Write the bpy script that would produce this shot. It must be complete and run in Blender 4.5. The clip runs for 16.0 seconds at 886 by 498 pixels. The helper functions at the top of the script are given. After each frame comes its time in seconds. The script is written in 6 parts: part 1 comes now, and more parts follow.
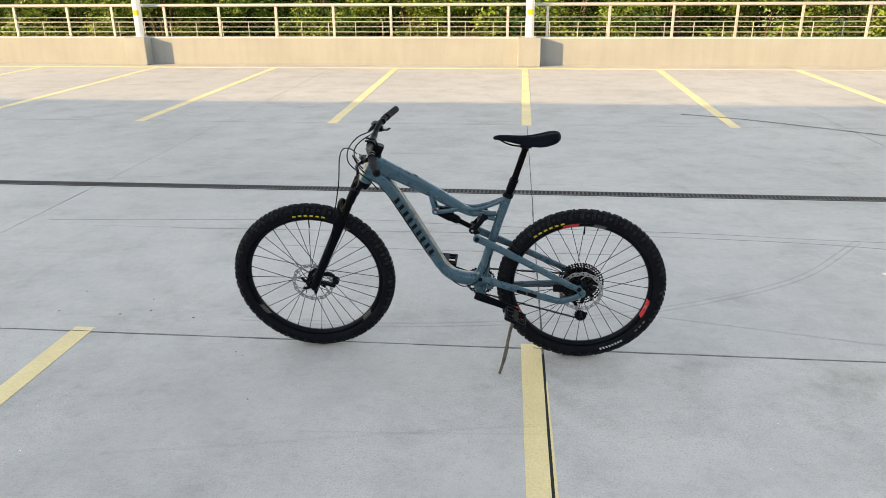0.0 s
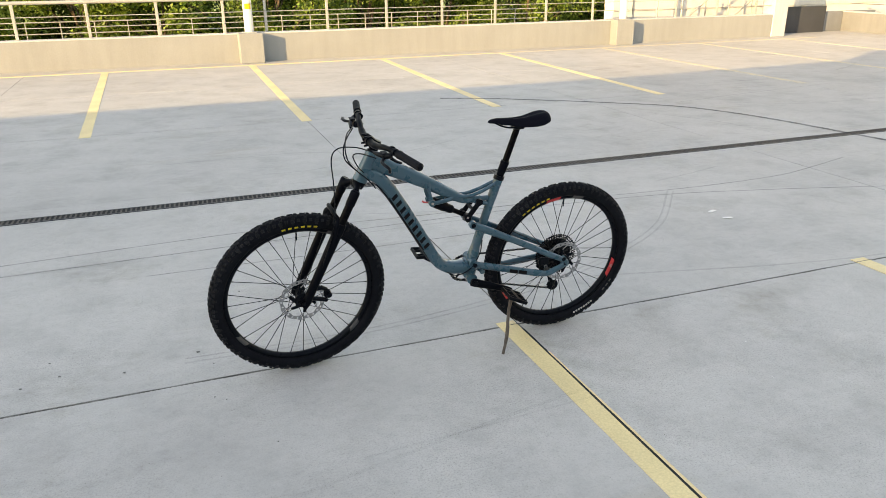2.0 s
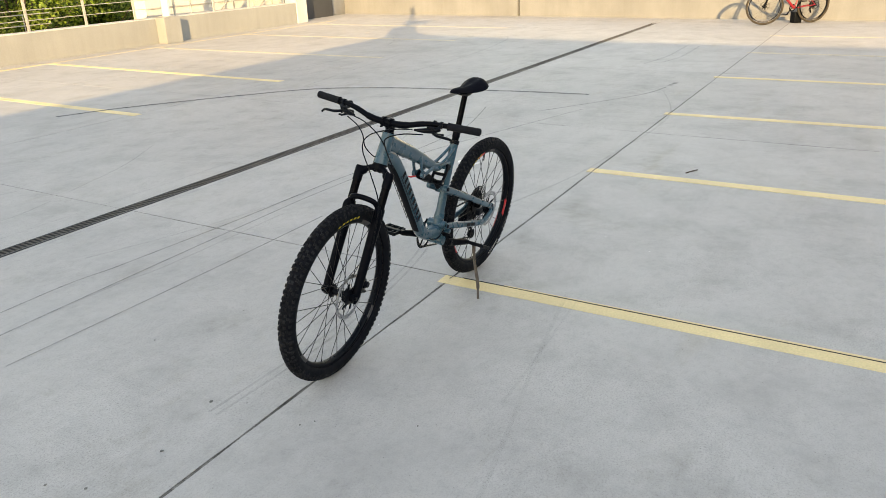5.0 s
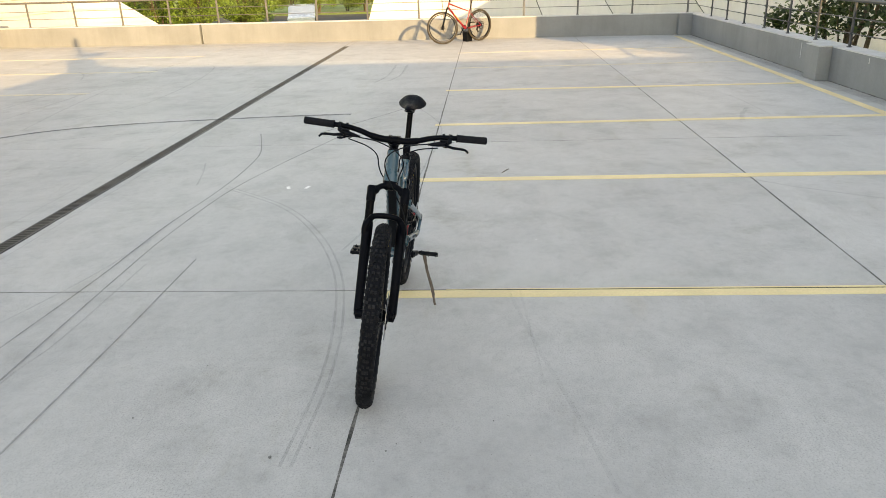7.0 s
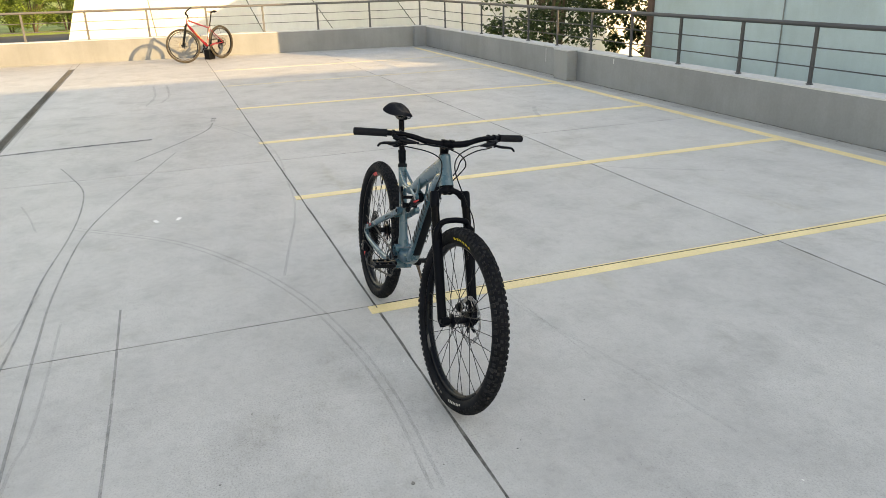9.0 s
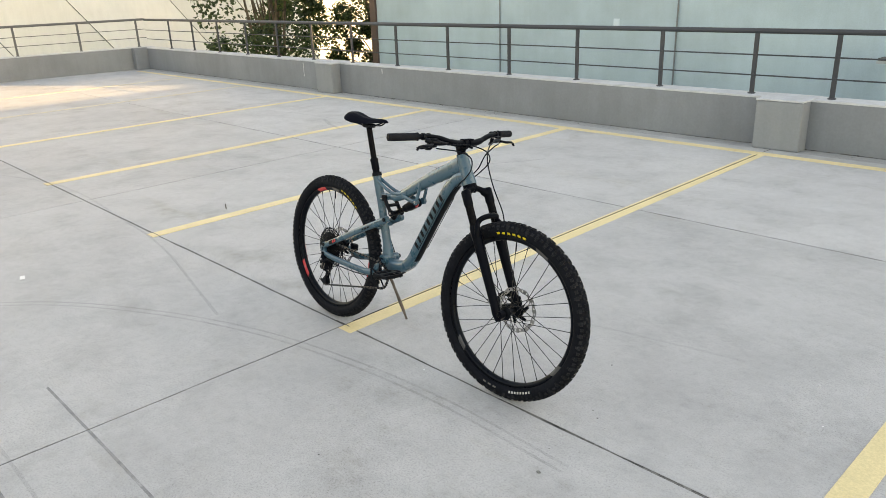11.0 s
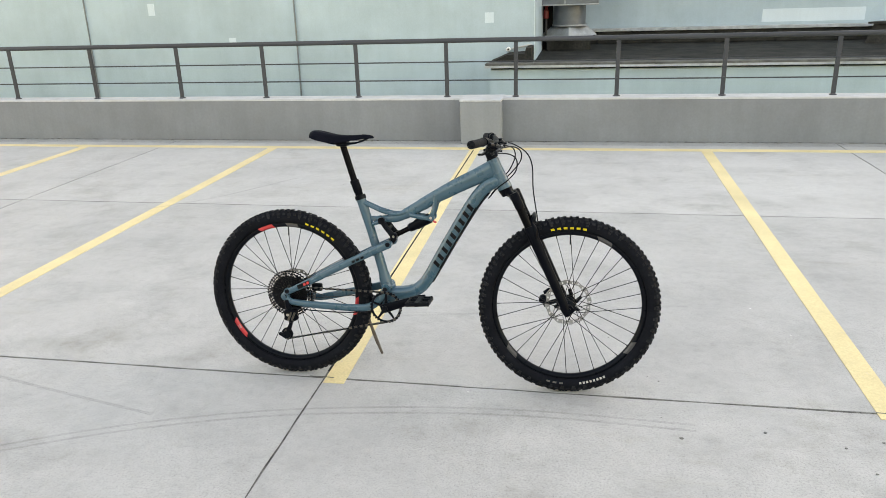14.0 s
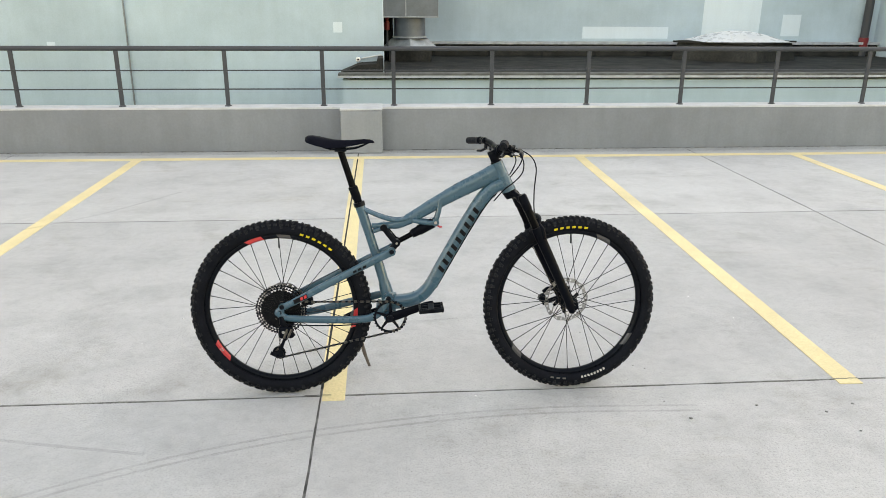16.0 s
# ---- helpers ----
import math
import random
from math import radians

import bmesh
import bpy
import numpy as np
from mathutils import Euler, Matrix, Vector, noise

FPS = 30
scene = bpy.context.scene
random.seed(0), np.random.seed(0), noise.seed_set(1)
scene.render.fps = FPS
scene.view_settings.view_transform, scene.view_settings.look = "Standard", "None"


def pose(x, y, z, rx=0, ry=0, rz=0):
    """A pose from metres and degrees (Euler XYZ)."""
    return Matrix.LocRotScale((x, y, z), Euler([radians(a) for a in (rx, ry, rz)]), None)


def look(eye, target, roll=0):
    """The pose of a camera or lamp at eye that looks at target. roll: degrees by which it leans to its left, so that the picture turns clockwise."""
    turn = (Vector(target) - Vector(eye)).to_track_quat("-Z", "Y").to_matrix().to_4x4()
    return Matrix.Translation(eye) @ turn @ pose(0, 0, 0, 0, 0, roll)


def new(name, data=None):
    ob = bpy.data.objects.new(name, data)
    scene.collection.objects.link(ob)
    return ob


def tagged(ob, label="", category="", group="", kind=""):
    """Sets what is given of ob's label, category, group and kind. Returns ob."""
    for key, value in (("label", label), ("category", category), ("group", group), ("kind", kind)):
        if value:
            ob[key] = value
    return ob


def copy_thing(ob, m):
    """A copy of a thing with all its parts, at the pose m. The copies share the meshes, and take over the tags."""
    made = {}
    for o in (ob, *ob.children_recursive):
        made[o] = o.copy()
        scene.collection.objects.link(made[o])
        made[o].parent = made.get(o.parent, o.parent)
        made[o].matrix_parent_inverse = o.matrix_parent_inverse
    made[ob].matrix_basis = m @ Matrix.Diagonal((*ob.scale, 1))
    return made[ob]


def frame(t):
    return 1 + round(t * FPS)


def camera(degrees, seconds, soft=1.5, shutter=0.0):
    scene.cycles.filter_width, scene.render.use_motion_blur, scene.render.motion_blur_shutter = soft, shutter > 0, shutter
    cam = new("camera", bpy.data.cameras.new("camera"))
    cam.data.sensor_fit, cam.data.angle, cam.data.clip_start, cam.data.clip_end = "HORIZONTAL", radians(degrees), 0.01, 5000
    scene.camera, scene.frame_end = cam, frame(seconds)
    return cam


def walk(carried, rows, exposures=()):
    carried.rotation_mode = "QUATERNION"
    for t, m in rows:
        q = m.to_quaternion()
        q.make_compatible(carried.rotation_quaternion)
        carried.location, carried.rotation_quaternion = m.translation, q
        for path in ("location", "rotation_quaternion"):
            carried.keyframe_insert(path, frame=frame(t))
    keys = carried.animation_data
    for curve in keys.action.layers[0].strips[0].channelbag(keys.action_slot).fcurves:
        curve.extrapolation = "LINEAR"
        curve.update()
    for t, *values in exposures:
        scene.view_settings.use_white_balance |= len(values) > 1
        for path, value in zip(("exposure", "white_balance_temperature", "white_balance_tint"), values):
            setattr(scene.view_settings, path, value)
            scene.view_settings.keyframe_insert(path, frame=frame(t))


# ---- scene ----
cam = camera(62.2, 16.0, soft=0.45)
PATH = [
    (0, (-0.184, -3.168, 1.680), (-0.364, -1.300, 0.985), -0.38),
    (0.5, (-0.502, -3.159, 1.661), (-0.492, -1.285, 0.964), -0.43),
    (1, (-0.824, -3.106, 1.657), (-0.595, -1.247, 0.954), -0.22),
    (1.5, (-1.167, -3.041, 1.660), (-0.723, -1.225, 0.949), -0.40),
    (2, (-1.487, -2.942, 1.650), (-0.844, -1.187, 0.938), -0.55),
    (2.5, (-1.794, -2.817, 1.651), (-0.958, -1.141, 0.950), -1.00),
    (3, (-2.131, -2.685, 1.642), (-1.102, -1.117, 0.948), -1.37),
    (3.5, (-2.417, -2.518, 1.631), (-1.221, -1.078, 0.928), -1.71),
    (4, (-2.679, -2.295, 1.639), (-1.339, -1.001, 0.910), -1.63),
    (4.2, (-2.787, -2.224, 1.637), (-1.397, -0.988, 0.902), -1.79),
    (6.3, (-3.679, -1.021, 1.684), (-1.864, -0.619, 0.948), -2.07),
    (6.5, (-3.717, -0.888, 1.671), (-1.883, -0.568, 0.941), -2.00),
    (7, (-3.752, -0.530, 1.685), (-1.888, -0.410, 0.968), -1.79),
    (7.5, (-3.794, -0.167, 1.675), (-1.924, -0.239, 0.969), -1.57),
    (8, (-3.768, 0.192, 1.670), (-1.915, -0.069, 0.965), -1.24),
    (8.5, (-3.667, 0.535, 1.678), (-1.851, 0.081, 0.975), -1.35),
    (9, (-3.571, 0.892, 1.675), (-1.809, 0.254, 0.977), -1.45),
    (9.2, (-3.530, 1.025, 1.692), (-1.796, 0.314, 0.996), -1.44),
    (11.3, (-2.733, 2.135, 1.651), (-1.456, 0.752, 0.976), -2.27),
    (11.5, (-2.620, 2.201, 1.657), (-1.403, 0.763, 0.986), -2.35),
    (12, (-2.330, 2.353, 1.630), (-1.274, 0.787, 0.975), -2.44),
    (12.5, (-2.029, 2.527, 1.640), (-1.151, 0.853, 0.986), -2.28),
    (13, (-1.722, 2.629, 1.618), (-1.017, 0.876, 0.963), -2.18),
    (13.5, (-1.410, 2.699, 1.618), (-0.882, 0.886, 0.958), -1.85),
    (14, (-1.103, 2.778, 1.623), (-0.748, 0.924, 0.960), -1.79),
    (14.5, (-0.833, 2.778, 1.608), (-0.627, 0.903, 0.944), -1.82),
    (15, (-0.588, 2.777, 1.616), (-0.512, 0.891, 0.954), -1.44),
    (15.5, (-0.401, 2.783, 1.609), (-0.452, 0.895, 0.950), -0.56),
    (16, (-0.319, 2.800, 1.596), (-0.462, 0.911, 0.957), 0.33),
]
EXPOSURE = [(0, 2.23, 11000, 20.3), (3.5, 2.12, 11300, 20.3), (7, 2.10, 11500, 19.5), (9, 2.19, 11600, 20), (11.5, 2.44, 12000, 21.5), (12.5, 2.59, 12200, 22), (16, 2.66, 12600, 22)]
walk(cam, [(t, look(eye, target, roll)) for t, eye, target, roll in PATH], EXPOSURE)

# ---- light ----
SUN_EL = 14.0
SUN_DIR = Vector((0.860, 0.510, 0)).normalized()  # the way the light travels over the ground
world = bpy.data.worlds.new("world")
scene.world = world
world.use_nodes = True
wn = world.node_tree.nodes
sky = wn.new("ShaderNodeTexSky")
sky.sky_type = "NISHITA"
sky.sun_disc = False
sky.sun_elevation = radians(SUN_EL)
sky.sun_rotation = math.atan2(-SUN_DIR.x, -SUN_DIR.y)
sky.air_density = 1.0
sky.dust_density = 0.3
wn["Background"].inputs["Strength"].default_value = 0.15
world.node_tree.links.new(sky.outputs["Color"], wn["Background"].inputs["Color"])
sun = new("sun", bpy.data.lights.new("sun", "SUN"))
sun.data.energy = 2.0
sun.data.angle = radians(0.2)
sun.data.color = (1.0, 0.845, 0.545)
sun_from = -SUN_DIR * math.cos(radians(SUN_EL)) + Vector((0, 0, math.sin(radians(SUN_EL))))
sun.matrix_basis = look(tuple(sun_from * 60), (0, 0, 0))


# ---- materials ----
def nodes_of(name):
    m = bpy.data.materials.new(name)
    m.use_nodes = True
    n = m.node_tree.nodes
    return m, n, m.node_tree.links, n["Principled BSDF"]


def noise_tex(n, l, vec, scale, detail=4.0, rough=0.55):
    t = n.new("ShaderNodeTexNoise")
    t.inputs["Scale"].default_value = scale
    t.inputs["Detail"].default_value = detail
    t.inputs["Roughness"].default_value = rough
    l.new(vec, t.inputs["Vector"])
    return t.outputs["Fac"]


def ramp(n, l, fac, stops):
    r = n.new("ShaderNodeValToRGB")
    while len(r.color_ramp.elements) < len(stops):
        r.color_ramp.elements.new(0.5)
    for e, (p, c) in zip(r.color_ramp.elements, stops):
        e.position, e.color = p, (*c, 1) if len(c) == 3 else c
    l.new(fac, r.inputs["Fac"])
    return r.outputs["Color"]


def mul(n, l, a, b, fac=1.0, mode="MULTIPLY"):
    m = n.new("ShaderNodeMix")
    m.data_type, m.blend_type = "RGBA", mode
    m.inputs["Factor"].default_value = fac
    l.new(a, m.inputs["A"])
    l.new(b, m.inputs["B"])
    return m.outputs["Result"]


def bump(n, l, p, height, strength, dist=0.002):
    b = n.new("ShaderNodeBump")
    b.inputs["Strength"].default_value = strength
    b.inputs["Distance"].default_value = dist
    l.new(height, b.inputs["Height"])
    l.new(b.outputs["Normal"], p.inputs["Normal"])


def where(n, space="world"):
    if space == "world":
        return n.new("ShaderNodeNewGeometry").outputs["Position"]
    return n.new("ShaderNodeTexCoord").outputs["Object"]


def grey(v):
    return (v, v, v)


def surface(name, base, rough=0.5, metal=0.0, coarse=1.0, fine=60.0, spread=0.12, relief=0.15, coat=0.0, space="world", spec=0.5, relief_dist=0.002, tint=(1, 1, 1), ior=1.5):
    """A material whose colour and gloss vary at two scales, with fine relief."""
    m, n, l, p = nodes_of(name)
    vec = where(n, space)
    c = n.new("ShaderNodeRGB")
    c.outputs[0].default_value = (*base, 1)
    lo, hi = grey(1 - spread), grey(1 + spread)
    big = ramp(n, l, noise_tex(n, l, vec, coarse), [(0.3, lo), (0.7, hi)])
    small = ramp(n, l, noise_tex(n, l, vec, fine, 3), [(0.3, grey(1 - spread * 0.6)), (0.7, grey(1 + spread * 0.6))])
    col = mul(n, l, mul(n, l, c.outputs[0], big), small)
    l.new(col, p.inputs["Base Color"])
    rr = ramp(n, l, noise_tex(n, l, vec, coarse * 3.1), [(0.3, grey(max(0.02, rough - 0.08))), (0.7, grey(min(1, rough + 0.08)))])
    l.new(rr, p.inputs["Roughness"])
    p.inputs["Metallic"].default_value = metal
    p.inputs["Specular IOR Level"].default_value = spec
    p.inputs["IOR"].default_value = ior
    p.inputs["Specular Tint"].default_value = (*tint, 1)
    if coat:
        p.inputs["Coat Weight"].default_value = coat
        p.inputs["Coat Roughness"].default_value = 0.08
    if relief:
        bump(n, l, p, noise_tex(n, l, vec, fine, 3), relief, relief_dist)
    return m


def concrete_floor():
    m, n, l, p = nodes_of("painted_concrete")
    vec = where(n)
    base = ramp(n, l, noise_tex(n, l, vec, 0.45, 6, 0.6), [(0.25, (0.362, 0.362, 0.360)), (0.5, (0.422, 0.421, 0.416)), (0.78, (0.470, 0.467, 0.458))])
    # trowel smears along one direction
    mp = n.new("ShaderNodeMapping")
    mp.inputs["Scale"].default_value = (0.5, 2.4, 1)
    mp.inputs["Rotation"].default_value = (0, 0, radians(24))
    l.new(vec, mp.inputs["Vector"])
    smear = ramp(n, l, noise_tex(n, l, mp.outputs["Vector"], 1.3, 5, 0.65), [(0.33, grey(0.97)), (0.62, grey(1.015))])
    blot = ramp(n, l, noise_tex(n, l, vec, 3.5, 8, 0.7), [(0.28, grey(0.91)), (0.5, grey(1.0)), (0.75, grey(1.035))])
    mottle = ramp(n, l, noise_tex(n, l, vec, 20, 7, 0.78), [(0.34, grey(0.91)), (0.5, grey(1.0)), (0.68, grey(1.05))])
    # soft grey stains, a hand to a metre across, and a few brown ones
    stain = ramp(n, l, noise_tex(n, l, vec, 2.1, 7, 0.66), [(0.47, grey(1.02)), (0.58, grey(0.94)), (0.70, (0.82, 0.818, 0.81))])
    rust = ramp(n, l, noise_tex(n, l, mp.outputs["Vector"], 0.9, 6, 0.7), [(0.60, grey(1.0)), (0.70, (0.93, 0.905, 0.86))])
    # worn rough patches, slightly brown, and pale scuffed ones
    worn = ramp(n, l, noise_tex(n, l, vec, 1.15, 9, 0.78), [(0.56, grey(1.0)), (0.65, (0.87, 0.86, 0.835)), (0.75, (0.75, 0.735, 0.70))])
    pale = ramp(n, l, noise_tex(n, l, mp.outputs["Vector"], 2.9, 7, 0.7), [(0.58, grey(1.0)), (0.74, grey(1.06))])
    # coarse sand grain, strong in some patches and trowelled smooth in others
    grain = ramp(n, l, noise_tex(n, l, vec, 120, 4, 0.75), [(0.33, grey(0.67)), (0.46, grey(0.97)), (0.63, grey(1.09))])
    mask = ramp(n, l, noise_tex(n, l, vec, 0.9, 5, 0.6), [(0.38, grey(0.3)), (0.58, grey(1.0))])
    gm = n.new("ShaderNodeMix")
    gm.data_type = "RGBA"
    gm.inputs["A"].default_value = (1, 1, 1, 1)
    l.new(mask, gm.inputs["Factor"])
    l.new(grain, gm.inputs["B"])
    pit = n.new("ShaderNodeTexVoronoi")
    pit.inputs["Scale"].default_value = 22
    l.new(vec, pit.inputs["Vector"])
    pits = ramp(n, l, pit.outputs["Distance"], [(0.03, grey(0.66)), (0.07, grey(1.0))])
    oi = n.new("ShaderNodeObjectInfo")
    col = base
    for c in (smear, blot, mottle, stain, rust, worn, pale, gm.outputs["Result"], pits, oi.outputs["Color"]):
        col = mul(n, l, col, c)
    l.new(col, p.inputs["Base Color"])
    l.new(ramp(n, l, noise_tex(n, l, vec, 1.7, 5), [(0.3, grey(0.52)), (0.7, grey(0.68))]), p.inputs["Roughness"])
    p.inputs["Specular IOR Level"].default_value = 0.24
    bump(n, l, p, noise_tex(n, l, vec, 150, 3), 0.2, 0.002)
    return m


def worn_paint(name, colour, wear, under=(0.42, 0.42, 0.42)):
    """Road paint with worn spots down to the concrete."""
    m, n, l, p = nodes_of(name)
    vec = where(n)
    fac = ramp(n, l, noise_tex(n, l, vec, 14, 8, 0.75), [(wear, grey(0)), (wear + 0.12, grey(1))])
    tone = ramp(n, l, noise_tex(n, l, vec, 2.3, 6), [(0.3, tuple(c * 0.86 for c in colour)), (0.7, tuple(min(1, c * 1.08) for c in colour))])
    u = n.new("ShaderNodeRGB")
    u.outputs[0].default_value = (*under, 1)
    mx = n.new("ShaderNodeMix")
    mx.data_type = "RGBA"
    l.new(fac, mx.inputs["Factor"])
    l.new(u.outputs[0], mx.inputs["A"])
    l.new(tone, mx.inputs["B"])
    grain = ramp(n, l, noise_tex(n, l, vec, 110, 2), [(0.3, grey(0.88)), (0.7, grey(1.05))])
    l.new(mul(n, l, mx.outputs["Result"], grain), p.inputs["Base Color"])
    p.inputs["Roughness"].default_value = 0.6
    bump(n, l, p, noise_tex(n, l, vec, 90, 3), 0.15)
    return m


def rubber_streak(name, density):
    """Thin rubber left on the floor, broken up and see-through."""
    m, n, l, p = nodes_of(name)
    vec = where(n)
    p.inputs["Base Color"].default_value = (0.10, 0.10, 0.105, 1)
    p.inputs["Roughness"].default_value = 0.7
    a = ramp(n, l, noise_tex(n, l, vec, 7, 6, 0.7), [(0.3, grey(density * 0.25)), (0.65, grey(density))])
    l.new(a, p.inputs["Alpha"])
    return m


def stained_wall(name, base, streak=0.1, spread=0.06, rough=0.75):
    """Painted plaster with rain streaks and blotches."""
    m, n, l, p = nodes_of(name)
    vec = where(n)
    c = n.new("ShaderNodeRGB")
    c.outputs[0].default_value = (*base, 1)
    mp = n.new("ShaderNodeMapping")
    mp.inputs["Scale"].default_value = (3.0, 3.0, 0.35)
    l.new(vec, mp.inputs["Vector"])
    st = ramp(n, l, noise_tex(n, l, mp.outputs["Vector"], 2.2, 6, 0.65), [(0.32, grey(1 - streak)), (0.6, grey(1.02))])
    bl = ramp(n, l, noise_tex(n, l, vec, 0.9, 6, 0.6), [(0.3, grey(1 - spread)), (0.7, grey(1 + spread))])
    gr = ramp(n, l, noise_tex(n, l, vec, 45, 3), [(0.3, grey(0.95)), (0.7, grey(1.03))])
    l.new(mul(n, l, mul(n, l, mul(n, l, c.outputs[0], st), bl), gr), p.inputs["Base Color"])
    p.inputs["Roughness"].default_value = rough
    bump(n, l, p, noise_tex(n, l, vec, 60, 4), 0.2, 0.003)
    return m


def leaf_material(name, dark, light):
    m, n, l, p = nodes_of(name)
    g = n.new("ShaderNodeNewGeometry")
    col = ramp(n, l, g.outputs["Random Per Island"], [(0.0, dark), (0.6, light), (1.0, tuple(c * 1.35 for c in light))])
    big = ramp(n, l, noise_tex(n, l, g.outputs["Position"], 0.6, 3), [(0.3, grey(0.7)), (0.7, grey(1.2))])
    col = mul(n, l, col, big)
    l.new(col, p.inputs["Base Color"])
    p.inputs["Roughness"].default_value = 0.5
    tr = n.new("ShaderNodeBsdfTranslucent")
    l.new(col, tr.inputs["Color"])
    mx = n.new("ShaderNodeMixShader")
    mx.inputs["Fac"].default_value = 0.4
    l.new(p.outputs["BSDF"], mx.inputs[1])
    l.new(tr.outputs["BSDF"], mx.inputs[2])
    l.new(mx.outputs["Shader"], n["Material Output"].inputs["Surface"])
    return m


M_FLOOR = concrete_floor()
M_JOINT = surface("joint_filler", (0.122, 0.119, 0.113), 0.85, spec=0.2, spread=0.75, coarse=9, fine=70, relief=0.5)
M_GRIT = surface("grey_grit", (0.17, 0.17, 0.165), 0.9, spread=0.3)
M_YELLOW = worn_paint("yellow_road_paint", (0.78, 0.630, 0.345), 0.25)
M_PALEYELLOW = worn_paint("worn_yellow_road_paint", (0.60, 0.53, 0.37), 0.40)
M_SKID = rubber_streak("wide_rubber_skid", 0.78)
M_STREAK = rubber_streak("tyre_rubber_streak", 0.5)
M_ARC = rubber_streak("double_arc_rubber", 0.19)
M_FAINT = rubber_streak("faint_rubber_streak", 0.17)
M_TRACE = rubber_streak("trace_of_rubber", 0.085)
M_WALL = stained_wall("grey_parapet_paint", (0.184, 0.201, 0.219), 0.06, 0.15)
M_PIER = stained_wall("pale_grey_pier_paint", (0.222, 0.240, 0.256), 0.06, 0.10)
# parapet grey again, lightened a little (east) and more (north) to add sunlight
M_EASTWALL = stained_wall("half_sun_parapet_paint", (0.198, 0.212, 0.222), 0.06, 0.14)
M_SUNWALL = stained_wall("sun_lightened_parapet_paint", (0.268, 0.284, 0.285), 0.07, 0.07)
M_CAP = stained_wall("pale_cap_paint", (0.49, 0.505, 0.52), 0.16)
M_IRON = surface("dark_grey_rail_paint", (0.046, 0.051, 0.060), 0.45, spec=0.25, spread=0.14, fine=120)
# the dark rail paint made paler, so that sunlight is in the colour
M_EASTRAIL = surface("sun_lifted_rail_paint", (0.11, 0.11, 0.112), 0.45, spec=0.3, spread=0.14, fine=120)
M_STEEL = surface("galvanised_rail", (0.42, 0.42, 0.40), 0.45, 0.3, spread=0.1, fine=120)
M_GRATE = surface("cast_drain_grate", (0.078, 0.075, 0.072), 0.65, 0.0, spec=0.2, spread=0.25, fine=90)
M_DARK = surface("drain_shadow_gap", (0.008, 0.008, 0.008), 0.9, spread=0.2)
M_GREEN = stained_wall("pale_green_render", (0.362, 0.478, 0.550), 0.03, 0.11)
M_PATCH = stained_wall("fresh_pale_paint", (0.56, 0.67, 0.74), 0.03, 0.03)
M_ROOF = surface("bitumen_roof_felt", (0.019, 0.020, 0.019), 0.85, spec=0.15, spread=0.5, coarse=1.6, fine=30, relief=0.5, relief_dist=0.006)
M_FELT = surface("weathered_roof_felt", (0.030, 0.030, 0.0285), 0.85, spec=0.15, spread=0.5, coarse=2.2, fine=30, relief=0.5, relief_dist=0.006)
M_FLASH = surface("pale_zinc_flashing", (0.36, 0.39, 0.42), 0.5, 0.1, spread=0.25, coarse=6, fine=120, relief=0.1)
M_LEDGE = stained_wall("weathered_ledge", (0.115, 0.117, 0.112), 0.55, 0.4)
M_ZINC = surface("zinc_duct", (0.150, 0.172, 0.200), 0.42, 0.35, spread=0.16, coarse=5, fine=220, relief=0.05)
M_WHITE = stained_wall("white_cladding", (0.62, 0.61, 0.59), 0.04, 0.04)
M_POLE = surface("white_pole_paint", (0.72, 0.72, 0.70), 0.4, spread=0.06)
M_DOME = surface("milky_acrylic_dome", (0.62, 0.63, 0.65), 0.3, spread=0.05, coarse=2, relief=0)
M_BROWN = surface("brown_corner_trim", (0.10, 0.06, 0.055), 0.6, spread=0.2)
M_STICKER = surface("yellow_sticker", (0.75, 0.52, 0.03), 0.4, spread=0.05)
M_RED = surface("red_pipe_paint", (0.16, 0.008, 0.012), 0.4, spread=0.2)
M_GRASS = surface("grass_ground", (0.20, 0.27, 0.05), 0.9, spread=0.35, coarse=0.15, fine=12, relief=0.6, relief_dist=0.03)
M_ASPHALT = surface("asphalt", (0.05, 0.05, 0.052), 0.85, spread=0.2, fine=80)
M_BARK = surface("bark", (0.09, 0.065, 0.045), 0.9, spread=0.35, coarse=4, fine=40, relief=0.6, relief_dist=0.01)
# leaf colour twice: brighter for trees in sun, darkened for trees in shade
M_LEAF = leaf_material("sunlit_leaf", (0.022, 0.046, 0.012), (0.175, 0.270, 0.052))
M_LEAF2 = leaf_material("shaded_leaf", (0.018, 0.035, 0.014), (0.055, 0.085, 0.03))
M_WOODSTICK = surface("dry_stick_bark", (0.105, 0.085, 0.072), 0.85, spread=0.35, coarse=30, fine=180, relief=0.5)
M_PAPER = surface("white_scrap", (0.75, 0.75, 0.74), 0.7, spread=0.05)
M_GLASS = surface("car_window_glass", (0.02, 0.025, 0.03), 0.08, spread=0.05, relief=0)
M_CARPAINT = surface("white_car_paint", (0.7, 0.71, 0.72), 0.25, coat=0.8, spread=0.03, relief=0)
M_PLASTIC = surface("black_plastic", (0.0055, 0.0062, 0.0075), 0.45, spec=0.3, tint=(0.6, 0.78, 1.0), spread=0.15, fine=150, ior=1.25)


# ---- mesh helpers ----
def part(name, bm, material, parent=None, label="", smooth=False):
    me = bpy.data.meshes.new(name)
    bm.normal_update()
    bm.to_mesh(me)
    bm.free()
    me.materials.append(material)
    if smooth:
        for f in me.polygons:
            f.use_smooth = True
        me.set_sharp_from_angle(angle=radians(50))
    ob = new(name, me)
    if parent is not None:
        ob.parent = parent
    if label:
        ob["label"] = label
    return ob


